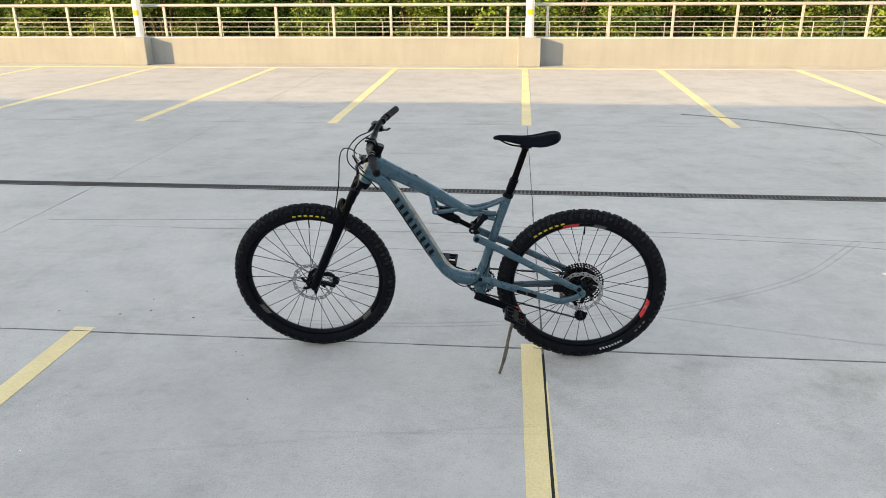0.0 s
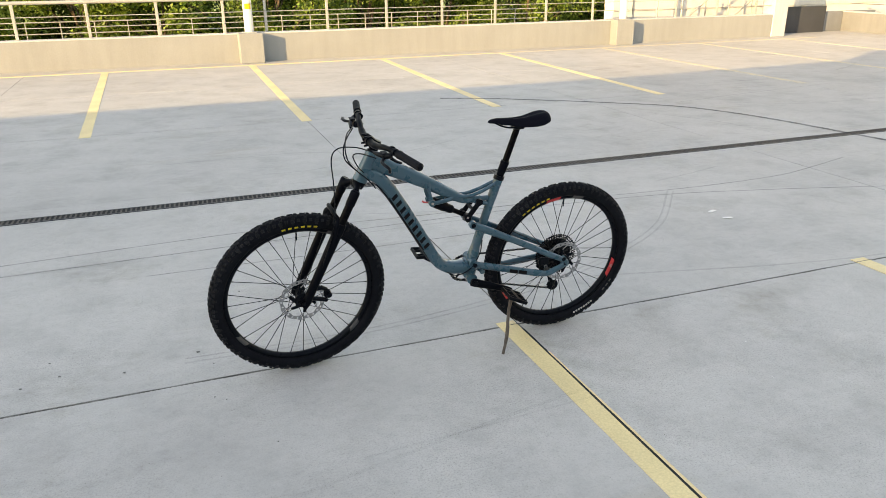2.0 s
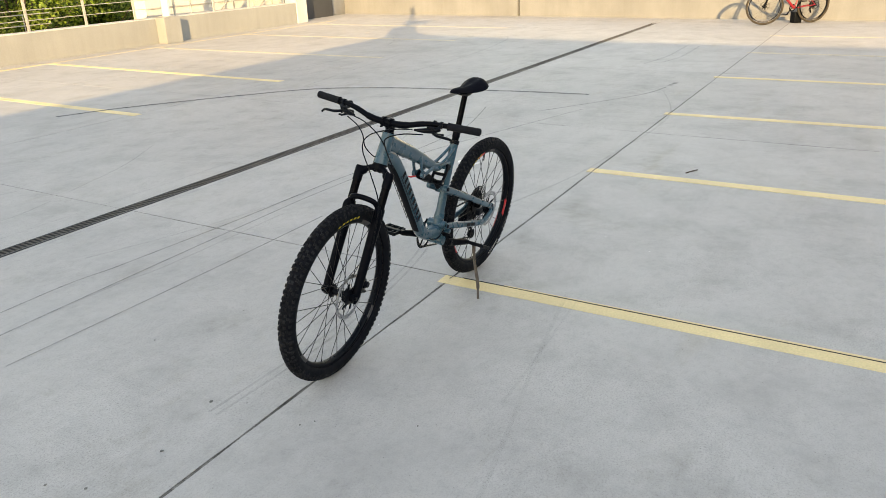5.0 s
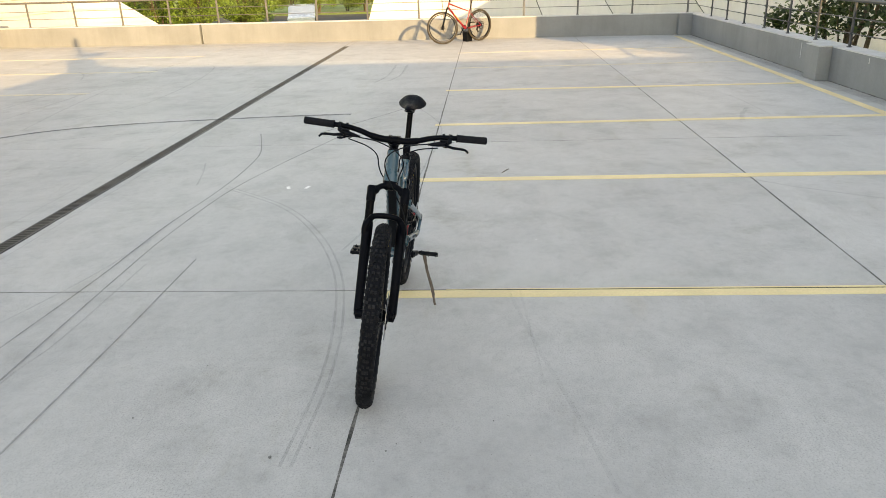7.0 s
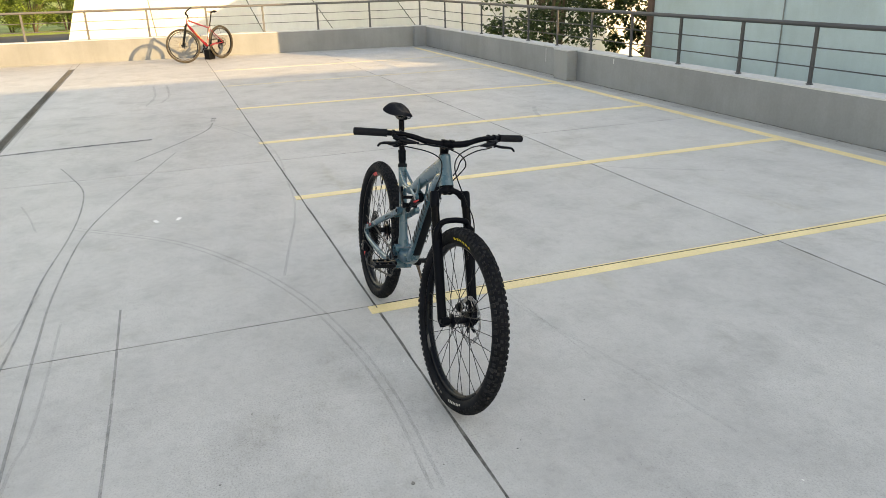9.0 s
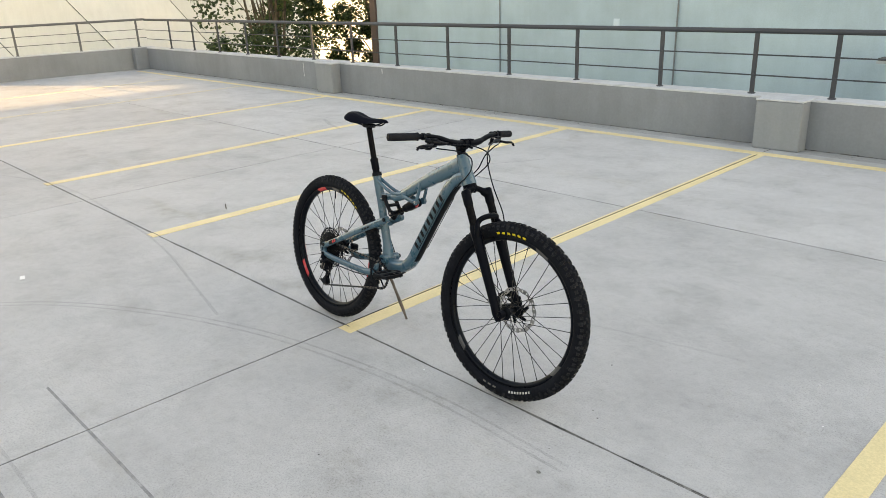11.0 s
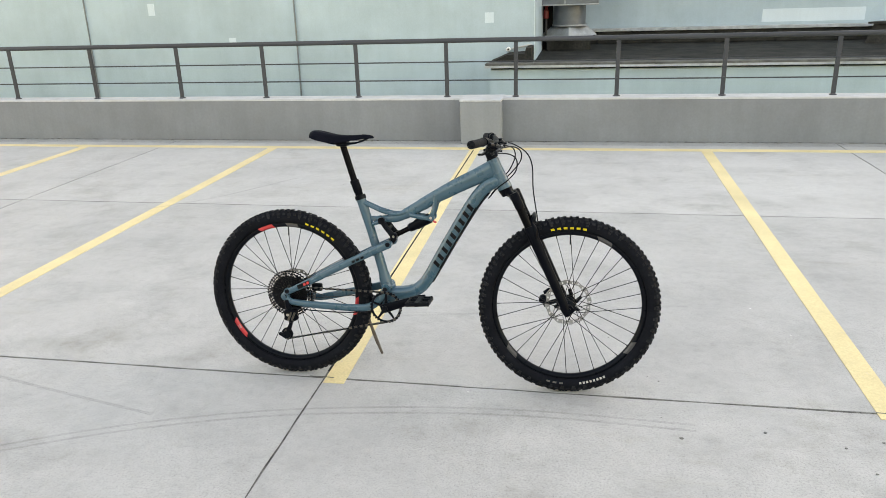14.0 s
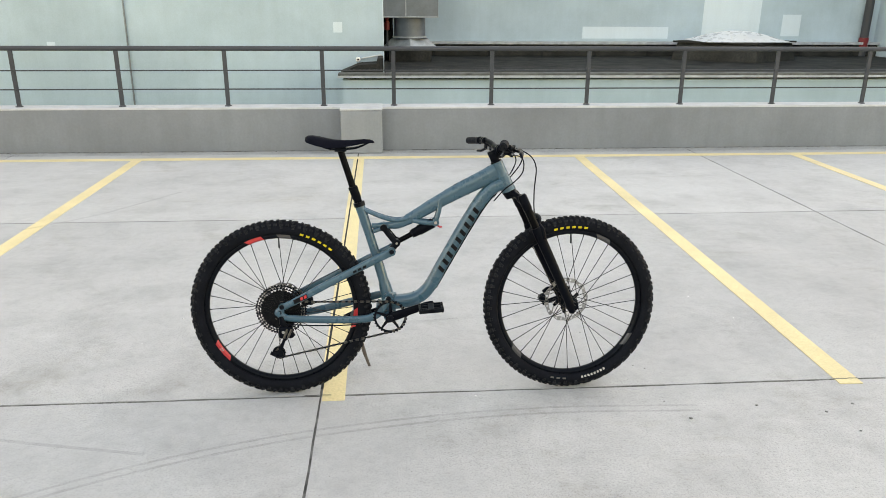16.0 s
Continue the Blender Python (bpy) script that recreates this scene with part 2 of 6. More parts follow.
def thing(name, label, category, group="", kind="", at=None):
    ob = new(name)
    ob.empty_display_size = 0.1
    if at is not None:
        ob.matrix_basis = at
    return tagged(ob, label, category, group, kind)


def box(bm, x0, x1, y0, y1, z0, z1, bevel=0.0, turn=None):
    r = bmesh.ops.create_cube(bm, size=1.0)
    vs = r["verts"]
    for v in vs:
        v.co = Vector((x0 + (v.co.x + 0.5) * (x1 - x0), y0 + (v.co.y + 0.5) * (y1 - y0), z0 + (v.co.z + 0.5) * (z1 - z0)))
    if turn is not None:
        for v in vs:
            v.co = turn @ v.co
    if bevel:
        es = list({e for v in vs for e in v.link_edges})
        bmesh.ops.bevel(bm, geom=es, offset=bevel, segments=2, affect="EDGES", profile=0.5)
    return bm


def prism(bm, pts, z0, z1):
    """An upright solid over a plan of (x, y) points, counter-clockwise."""
    lo = [bm.verts.new((x, y, z0)) for x, y in pts]
    hi = [bm.verts.new((x, y, z1)) for x, y in pts]
    k = len(pts)
    bm.faces.new(hi)
    bm.faces.new(lo[::-1])
    for i in range(k):
        bm.faces.new((lo[i], lo[(i + 1) % k], hi[(i + 1) % k], hi[i]))
    return bm


def spline(pts, k=6):
    """Points of a smooth curve through the given ones."""
    p = [Vector(q) for q in pts]
    if len(p) < 3:
        return p
    e = [p[0] * 2 - p[1]] + p + [p[-1] * 2 - p[-2]]
    out = []
    for i in range(1, len(e) - 2):
        a, b, c, d = e[i - 1], e[i], e[i + 1], e[i + 2]
        for j in range(k):
            t = j / k
            out.append(0.5 * ((2 * b) + (c - a) * t + (2 * a - 5 * b + 4 * c - d) * t * t + (3 * b - a - 3 * c + d) * t * t * t))
    out.append(p[-1])
    return out


def tube(bm, pts, r, n=10, side=(0, 1, 0), flat=1.0, power=2.0):
    """A tube along pts. r: radius across `side`, one or one a point; flat: the other radius over it, one or one a point; power above 2 squares the section."""
    pts = [Vector(q) for q in pts]
    k = len(pts)
    rs = [r] * k if not isinstance(r, (list, tuple)) else list(r)
    fs = [flat] * k if not isinstance(flat, (list, tuple)) else list(flat)
    if len(rs) != k:
        rs = [rs[0] + (rs[-1] - rs[0]) * i / (k - 1) if len(rs) == 2 else rs[min(len(rs) - 1, round(i * (len(rs) - 1) / (k - 1)))] for i in range(k)]
    if len(fs) != k:
        fs = [fs[0] + (fs[-1] - fs[0]) * i / (k - 1) for i in range(k)]
    rings = []
    ref = Vector(side)
    for i, q in enumerate(pts):
        d = (pts[min(i + 1, k - 1)] - pts[max(i - 1, 0)]).normalized()
        s = ref - d * ref.dot(d)
        if s.length < 0.15:
            s = Vector((0, 0, 1)) - d * d.z
            if s.length < 0.15:
                s = Vector((1, 0, 0)) - d * d.x
        s.normalize()
        ref = s if side != (0, 1, 0) else ref
        u = d.cross(s)
        ring = []
        for j in range(n):
            a = 2 * math.pi * (j + 0.5) / n
            ca, sa = math.cos(a), math.sin(a)
            ex = 2.0 / power
            ca, sa = math.copysign(abs(ca) ** ex, ca), math.copysign(abs(sa) ** ex, sa)
            ring.append(bm.verts.new(q + s * (ca * rs[i]) + u * (sa * rs[i] * fs[i])))
        rings.append(ring)
    for a, b in zip(rings, rings[1:]):
        for j in range(n):
            bm.faces.new((a[j], a[(j + 1) % n], b[(j + 1) % n], b[j]))
    bm.faces.new(rings[0][::-1])
    bm.faces.new(rings[-1])
    return bm


def rod(bm, a, b, r, n=8):
    d = Vector(b) - Vector(a)
    side = (0, 0, 1) if abs(d.normalized().z) < 0.7 else (1, 0, 0)
    return tube(bm, [a, b], r, n, side)


def lathe(bm, profile, centre, axis, n=48, closed=False):
    """A profile of (radius, along) turned round an axis."""
    ax = Vector(axis).normalized()
    e1 = ax.orthogonal().normalized()
    e2 = ax.cross(e1)
    c = Vector(centre)
    rings = []
    for i in range(n):
        a = 2 * math.pi * i / n
        rad = e1 * math.cos(a) + e2 * math.sin(a)
        rings.append([bm.verts.new(c + rad * r + ax * h) for r, h in profile])
    m = len(profile)
    for i in range(n):
        a, b = rings[i], rings[(i + 1) % n]
        for j in range(m if closed else m - 1):
            bm.faces.new((a[j], a[(j + 1) % m], b[(j + 1) % m], b[j]))
    if not closed:
        if profile[0][0] > 1e-6:
            bm.faces.new([r[0] for r in rings][::-1])
        if profile[-1][0] > 1e-6:
            bm.faces.new([r[-1] for r in rings])
    return bm


def bmn():
    return bmesh.new()


# ---- ground and deck ----
GROUND_Z = -1.8
bm = bmn()
# rings of a wide sheet, finer near the deck
for i in range(-6, 6):
    for j in range(-6, 6):
        x0, x1, y0, y1 = i * 60, (i + 1) * 60, j * 60, (j + 1) * 60
        vs = [bm.verts.new((x, y, GROUND_Z)) for x, y in ((x0, y0), (x1, y0), (x1, y1), (x0, y1))]
        bm.faces.new(vs)
bmesh.ops.remove_doubles(bm, verts=bm.verts, dist=0.01)
tagged(part("ground", bm, M_GRASS), "grassy ground round the raised parking deck", "ground", kind="structure")
bm = box(bmn(), 52, 60, -80, 120, GROUND_Z - 0.1, GROUND_Z + 0.03)
tagged(part("road", bm, M_ASPHALT), "dark asphalt road passing beyond the deck", "road", kind="structure")

X_WEST, Y_SOUTH, Y_NORTH = -15.0, -5.43, 12.085
EAST_FOOT, EAST_LEAN = 14.88, 0.055  # the east parapet runs askew


def east_x(y):
    return EAST_FOOT + EAST_LEAN * (y + 5.3)


bm = prism(bmn(), [(X_WEST - 0.2, Y_SOUTH - 0.3), (east_x(Y_SOUTH) + 0.2, Y_SOUTH - 0.3), (east_x(12.9) + 0.2, 12.9), (X_WEST - 0.2, 12.9)], GROUND_Z - 0.1, -0.0022)
floor = tagged(part("floor", bm, M_JOINT), "grey painted concrete parking deck in jointed slabs", "floor", kind="structure")


# ---- parapets ----
def post_railing(name, label, a, b, z0, z1, spacing, first, mat_, rods, post_r, top_r, lean=0.0, skip=()):
    """A rail between two points on a parapet: posts, a top tube and thin rods. first: the first post's distance from a."""
    a, b = Vector((*a, 0)), Vector((*b, 0))
    run = (b - a).length
    d = (b - a).normalized()
    t = thing(name, label, "railing")
    s = first
    nrm = Vector((-d.y, d.x, 0))
    turn = Matrix.Rotation(math.atan2(d.y, d.x), 4, "Z")
    proto, knob = None, None
    spots = first if isinstance(first, (list, tuple)) else [first + i * spacing for i in range(int((run - first) / spacing) + 1)]
    for s in spots:
        if proto is None:
            bm = box(bmn(), -post_r, post_r, -post_r * 0.55, post_r * 0.55, 0.004, z1 - z0 - top_r * 0.6, 0.004)
            lathe(bm, [(post_r * 1.75, 0), (post_r * 1.75, 0.008), (post_r * 1.2, 0.013), (0.0, 0.013)], (0, 0, 0), (0, 0, 1), 14)
            for h in rods:
                lathe(bm, [(0.0, -post_r * 0.95), (0.014, -post_r * 1.1), (0.018, -post_r * 0.9), (0.018, post_r * 0.9), (0.014, post_r * 1.1), (0, post_r * 1.1)], (0, 0, h - z0), (0, 1, 0), 10)
            proto = part("post", bm, mat_, t)
            ob = proto
        else:
            ob = new("post", proto.data)
            ob.parent = t
        ob.matrix_basis = Matrix.Translation(a + d * s + Vector((0, 0, z0))) @ turn
    bm = rod(bmn(), a + Vector((0, 0, z1)), b + Vector((0, 0, z1)), top_r, 14)
    part("top_rail", bm, mat_, t, smooth=True)
    for h in rods:
        part("rod", rod(bmn(), a + Vector((0, 0, h)), b + Vector((0, 0, h)), 0.0075, 8), mat_, t, smooth=True)
    return t


def parapet(name, label, pts, height, cap_pts, mat_=None):
    bm = prism(bmn(), pts, GROUND_Z - 0.1, height - 0.018)
    w = tagged(part(name, bm, mat_ or M_WALL), label, "wall", kind="structure")
    bm = prism(bmn(), cap_pts, height - 0.018, height)
    part("coping", bm, M_CAP, w, "pale painted top of the wall")
    return w


S_TOP = 0.483
sx0, sx1 = X_WEST, east_x(Y_SOUTH)
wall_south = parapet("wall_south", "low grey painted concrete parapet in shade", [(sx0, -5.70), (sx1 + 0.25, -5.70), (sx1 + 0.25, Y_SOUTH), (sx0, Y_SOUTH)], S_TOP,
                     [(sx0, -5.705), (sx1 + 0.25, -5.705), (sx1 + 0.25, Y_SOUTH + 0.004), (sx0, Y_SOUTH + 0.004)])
for px in (-7.52, -0.03, 7.46):
    bm = box(bmn(), px - 0.225, px + 0.225, -5.69, -5.25, 0.0, S_TOP - 0.012, 0.012)
    part("pier", bm, M_PIER, wall_south, "square grey pier set in the parapet")
    bm = box(bmn(), px - 0.23, px + 0.23, -5.695, -5.245, S_TOP - 0.011, S_TOP + 0.006, 0.004)
    part("pier_cap", bm, M_CAP, wall_south)
for px, z0, w in ((8.3, 0.2, 0.006), (6.15, 0.37, 0.008)):
    part("dropping", box(bmn(), px - w, px + w, Y_SOUTH - 0.001, Y_SOUTH + 0.003, z0, 0.437, 0.001), M_CAP, wall_south, "thin white dropping running down the wall")
# dark crumbly seam at the wall's foot
random.seed(5)
bm = bmn()
x = sx0
while x < sx1 - 0.1:
    w = random.uniform(0.006, 0.035)
    if random.random() < 0.8:
        box(bm, x, x + w, Y_SOUTH - 0.001, Y_SOUTH + random.uniform(0.003, 0.014), 0.0, random.uniform(0.002, 0.009))
    if random.random() < 0.35:
        r, d = random.uniform(0.002, 0.006), random.uniform(0.015, 0.05) if random.random() < 0.8 else random.uniform(0.05, 0.12)
        box(bm, x, x + r * 2, Y_SOUTH + d, Y_SOUTH + d + r, 0.0, r * 0.6)
    x += w + random.uniform(0.0, 0.012)
tagged(part("dirt_seam", bm, M_JOINT), "dark crumbled sealant and dirt along the wall's foot", "dirt", kind="stuff")

N_TOP = 0.54
wall_north = parapet("wall_north", "low painted concrete parapet, its grey lightened for the sun", [(X_WEST, Y_NORTH), (12.8, Y_NORTH), (12.8, 12.35), (X_WEST, 12.35)], N_TOP,
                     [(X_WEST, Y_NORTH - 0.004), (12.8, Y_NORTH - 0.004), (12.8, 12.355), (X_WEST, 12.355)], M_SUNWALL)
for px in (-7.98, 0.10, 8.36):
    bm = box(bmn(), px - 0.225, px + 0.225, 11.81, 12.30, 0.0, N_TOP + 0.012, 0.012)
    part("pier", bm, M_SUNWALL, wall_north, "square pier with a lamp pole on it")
bm = box(bmn(), 12.78, 13.20, 12.06, 12.48, 0.0, 3.2, 0.01)
tagged(part("corner_column", bm, M_CAP), "tall square white column at the end of the parapet", "column", kind="structure")
# parapet continues behind the column; the column's shade is put into its dark colour
bm = prism(bmn(), [(13.1, 12.68), (15.1, 12.68), (15.1, 12.78), (13.1, 12.78)], GROUND_Z, 0.66)
tagged(part("shaded_corner_wall", bm, M_IRON), "low wall closing the corner behind the column, its shade painted as dark colour", "panel", kind="structure")
bm = prism(bmn(), [(15.0, 12.80), (17.0, 12.80), (17.0, 12.98), (15.0, 12.98)], GROUND_Z, 0.5)
tagged(part("wall_recess", bm, M_WALL), "low painted wall set back behind the white column", "wall", kind="structure")
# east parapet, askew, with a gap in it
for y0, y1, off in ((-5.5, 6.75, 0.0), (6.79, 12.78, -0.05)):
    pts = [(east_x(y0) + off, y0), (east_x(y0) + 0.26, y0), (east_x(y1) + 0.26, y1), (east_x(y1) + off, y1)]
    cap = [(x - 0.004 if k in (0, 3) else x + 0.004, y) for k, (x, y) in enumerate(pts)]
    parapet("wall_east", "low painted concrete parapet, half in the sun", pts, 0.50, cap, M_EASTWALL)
bm = box(bmn(), sx1 - 0.14, sx1 + 0.05, -5.44, -5.12, 0.0, 0.49, 0.01)
part("pier", bm, M_WALL, wall_south)
parapet("wall_west", "low grey painted concrete parapet", [(X_WEST - 0.25, -5.70), (X_WEST, -5.70), (X_WEST, 12.3), (X_WEST - 0.25, 12.3)], 0.5,
        [(X_WEST - 0.254, -5.70), (X_WEST + 0.004, -5.70), (X_WEST + 0.004, 12.3), (X_WEST - 0.254, 12.3)])

post_railing("railing", "dark metal railing with two thin rods, its dark grey lifted for the sun", (X_WEST, -5.57), (sx1 + 0.1, -5.57), S_TOP, 1.10, 1.1,
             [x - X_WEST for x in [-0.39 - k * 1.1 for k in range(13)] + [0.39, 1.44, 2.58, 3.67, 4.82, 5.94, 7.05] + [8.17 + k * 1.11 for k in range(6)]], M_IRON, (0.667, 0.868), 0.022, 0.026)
post_railing("railing", "metal railing with two thin rods, its dark grey lifted for the sun", (east_x(-5.3) + 0.12, -5.57), (east_x(12.78) + 0.12, 12.78), 0.50, 1.11, 1.3, 0.2, M_EASTRAIL, (0.70, 0.89), 0.022, 0.026)
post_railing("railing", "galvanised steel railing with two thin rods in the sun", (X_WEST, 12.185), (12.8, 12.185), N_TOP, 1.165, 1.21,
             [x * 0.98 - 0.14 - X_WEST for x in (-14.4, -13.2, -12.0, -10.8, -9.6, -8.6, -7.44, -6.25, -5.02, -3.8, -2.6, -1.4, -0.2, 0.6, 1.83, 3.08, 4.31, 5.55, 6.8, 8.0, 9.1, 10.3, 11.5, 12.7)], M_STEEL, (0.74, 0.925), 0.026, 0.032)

# slim second fence beyond the north parapet
fence = thing("fence", "thin pale metal fence behind the parapet", "fence")
for z in (0.596, 0.341, 0.106):
    part("rail", rod(bmn(), (-16, 16.6, z), (8.6, 16.6, z), 0.013, 8), M_STEEL, fence)
proto = None
for k in range(34):
    x = -15.87 + k * 0.72
    if proto is None:
        proto = part("post", rod(bmn(), (0, 0, GROUND_Z), (0, 0, 0.6), 0.012, 8), M_STEEL, fence)
        ob = proto
    else:
        ob = new("post", proto.data)
        ob.parent = fence
    ob.location = (x, 16.6, 0)


def lamp_pole(x):
    t = thing("lamp_pole", "white round lamp pole with a yellow warning sticker on a pier", "lamp pole", "lamp poles", at=pose(x, 12.02, N_TOP + 0.012))
    part("pole", lathe(bmn(), [(0.085, 0), (0.085, 0.015), (0.082, 1.2), (0.07, 5.0), (0.0, 5.0)], (0, 0, 0), (0, 0, 1), 20), M_POLE, t, smooth=True)
    part("base_plate", box(bmn(), -0.13, 0.13, -0.13, 0.13, 0.0, 0.014, 0.003), M_STEEL, t)
    bm = bmn()
    ring = []
    for i in range(7):
        a = radians(-90 + (i - 3) * 14)
        ring.append((math.cos(a) * 0.0865, math.sin(a) * 0.0865))
    lo = [bm.verts.new((px, py, 0.43)) for px, py in ring]
    hi = [bm.verts.new((px, py, 0.53)) for px, py in ring]
    for i in range(6):
        bm.faces.new((lo[i], lo[i + 1], hi[i + 1], hi[i]))
    part("sticker", bm, M_STICKER, t, "yellow warning sticker")


for px in (-7.93, 0.10, 8.40):
    lamp_pole(px)


# ---- painted lines ----
def line(name, x0, y0, x1, y1, w, w1=None, z=0.0035, faded=False):
    a, b = Vector((x0, y0, 0)), Vector((x1, y1, 0))
    d = (b - a).normalized()
    w1 = w if w1 is None else w1
    bm = bmn()
    k = max(2, int((b - a).length / 0.25))
    random.seed(int((x0 * 31 + y0 * 17) * 10) % 9973)
    rows = []
    for i in range(k + 1):
        c = a.lerp(b, i / k)
        s = Vector((-d.y, d.x, 0)) * (w + (w1 - w) * i / k) / 2
        j1, j2 = random.uniform(-0.002, 0.002), random.uniform(-0.002, 0.002)
        rows.append([bm.verts.new(c - s * (1 + j1 * 10) + Vector((0, 0, 0))), bm.verts.new(c - s * (1 + j1 * 10) + Vector((0, 0, z))),
                     bm.verts.new(c + s * (1 + j2 * 10) + Vector((0, 0, z))), bm.verts.new(c + s * (1 + j2 * 10))])
    for p, q in zip(rows, rows[1:]):
        for j in range(3):
            bm.faces.new((p[j], p[j + 1], q[j + 1], q[j]))
    bm.faces.new(rows[0])
    bm.faces.new(rows[-1][::-1])
    bmesh.ops.recalc_face_normals(bm, faces=bm.faces)
    return tagged(part(name, bm, M_PALEYELLOW if faded else M_YELLOW), "faded yellow parking line, half worn off the concrete" if faded else "worn yellow painted parking line on the concrete", "parking line", "parking lines", kind="structure")


# where each line meets the slab joint, and where it meets the long line along the wall
S_ENDS = ((-7.25, -7.27), (-4.826, -4.832), (-2.345, -2.388), (0, 0), (2.26, 2.305), (4.58, 4.672), (7.06, 7.084), (9.56, 9.62), (12.0, 12.08))
for k, (xa, xb) in enumerate(S_ENDS):
    if k != 3:
        line("parking_line", xa, 0.05, xb, -4.965, 0.105, faded=xa > 9)


# the slab joint shows as a crack through the lines' ends
for xa, xb in S_ENDS:
    bm = bmn()
    row = [(xa - 0.056 + 0.112 * i / 6, random.uniform(-0.0015, 0.0015)) for i in range(7)]
    lo, hi = [bm.verts.new((x, 0.002 + d, 0.0040)) for x, d in row], [bm.verts.new((x, 0.0085 + d, 0.0040)) for x, d in row]
    for i in range(6):
        bm.faces.new((lo[i], lo[i + 1], hi[i + 1], hi[i]))
    tagged(part("line_crack", bm, M_JOINT), "dark crack through the end of a painted line", "joint", "cracks through the lines", kind="structure")


def open_x(y):
    """The open joint that runs through one of the lines."""
    return -0.014 - 0.0047 * y


# the line that follows the open joint: a wide strip and a sliver beyond the joint
line("parking_line", open_x(0) - 0.054, 0.05, open_x(-5) - 0.0375, -4.965, 0.096, 0.0625, z=0.0017)
bm = bmn()
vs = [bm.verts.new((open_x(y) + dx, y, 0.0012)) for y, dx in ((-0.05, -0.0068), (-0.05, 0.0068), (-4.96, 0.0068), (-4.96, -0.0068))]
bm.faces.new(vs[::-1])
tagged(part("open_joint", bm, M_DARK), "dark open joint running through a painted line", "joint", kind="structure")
line("parking_line", open_x(0) + 0.0098, -0.30, open_x(-5) + 0.0245, -4.965, 0.007, 0.036, z=0.0017)
line("parking_line", X_WEST + 0.3, -5.02, 14.45, -5.02, 0.11)
N_ENDS = ((-12.25, -12.3), (-9.8, -9.85), (-7.34, -7.4), (-4.87, -4.94), (-2.40, -2.50), (-0.018, 0.026), (2.42, 2.556), (4.92, 5.12), (7.49, 7.56), (10.05, 10.15), (12.55, 12.7))
for xa, xb in N_ENDS:
    line("parking_line", xa, 5.66, xb, 11.46, 0.12, faded=xa > 6)
line("parking_line", X_WEST + 0.3, 11.52, 5.0, 11.52, 0.12)
line("parking_line", 5.0, 11.52, 13.7, 11.52, 0.12, faded=True)


# ---- drain ----
DRAIN_Y = 2.745
# channel is only millimetres deep; near-black colour paints the shade between the bars
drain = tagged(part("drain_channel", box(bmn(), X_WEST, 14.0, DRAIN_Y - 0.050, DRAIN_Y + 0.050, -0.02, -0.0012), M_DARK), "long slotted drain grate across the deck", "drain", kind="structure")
for s in (-1, 1):
    part("drain_frame", box(bmn(), X_WEST, 14.0, DRAIN_Y + s * 0.052 - 0.006, DRAIN_Y + s * 0.052 + 0.006, -0.010, 0.0035), M_IRON, drain)
me = bpy.data.meshes.new("drain_bars")
verts, faces = [], []
x = X_WEST
while x < 13.9:
    b = len(verts)
    for yy, sh in ((-0.046, 0.0), (0.046, 0.004)):
        for dx in (0.0, 0.0125):
            for z in (-0.0010, 0.003):
                verts.append((x + sh + dx, DRAIN_Y + yy, z))
    faces += [(b + 1, b + 3, b + 7, b + 5), (b, b + 1, b + 5, b + 4), (b + 3, b + 2, b + 6, b + 7), (b, b + 2, b + 3, b + 1), (b + 4, b + 5, b + 7, b + 6)]
    x += 0.034
me.from_pydata(verts, [], faces)
me.materials.append(M_GRATE)
ob = new("drain_bars", me)
ob.parent = drain
tagged(ob, "slanted metal bars of the drain grate", kind="stuff")


# ---- tyre marks ----
def streak(pts, w, mat_, label, gap=0.0, z=0.0052):
    lines = (-gap / 2, gap / 2) if gap else (0.0,)
    bm = bmn()
    c = spline([(x, y, z) for x, y in pts], 8)
    for off in lines:
        rows = []
        for i, q in enumerate(c):
            d = (c[min(i + 1, len(c) - 1)] - c[max(i - 1, 0)]).normalized()
            s = Vector((-d.y, d.x, 0))
            rows.append((bm.verts.new(q + s * (off - w / 2)), bm.verts.new(q + s * (off + w / 2))))
        for a, b in zip(rows, rows[1:]):
            bm.faces.new((a[0], b[0], b[1], a[1]))
    return tagged(part("tyre_mark", bm, mat_), label, "tyre mark", "tyre marks", kind="structure")


streak([(2.12, 1.67), (1.54, 1.02), (0.9, 0.62), (0.25, 0.365), (-0.36, 0.24), (-0.95, 0.19), (-1.58, 0.21)], 0.014, M_ARC, "faint double tyre arc on the concrete", 0.042)
DARK, THIN, PALE = "dark tyre scuff on the concrete", "thin dark tyre scuff on the concrete", "faint tyre scuff on the concrete"
streak([(-2.6, 1.62), (-0.98, 1.665), (0.2, 1.685), (0.93, 1.68), (1.96, 1.60), (2.85, 1.40), (3.68, 1.16), (4.49, 0.92)], 0.013, M_STREAK, THIN)
streak([(-3.6, 1.74), (-1.35, 1.90), (-0.71, 1.86), (0.2, 1.80), (1.09, 1.775), (1.92, 1.70), (2.6, 1.675), (3.26, 1.71), (3.81, 1.85), (4.24, 1.98)], 0.013, M_STREAK, THIN)
streak([(-3.2, 1.63), (-1.15, 1.65), (-0.6, 1.60), (0.4, 1.60)], 0.014, M_FAINT, PALE)
streak([(-0.76, 2.16), (-0.25, 1.98), (0.3, 1.84), (0.9, 1.76)], 0.014, M_FAINT, PALE)
streak([(-1.75, 1.33), (-0.61, 1.31), (0.47, 1.31)], 0.012, M_STREAK, THIN)
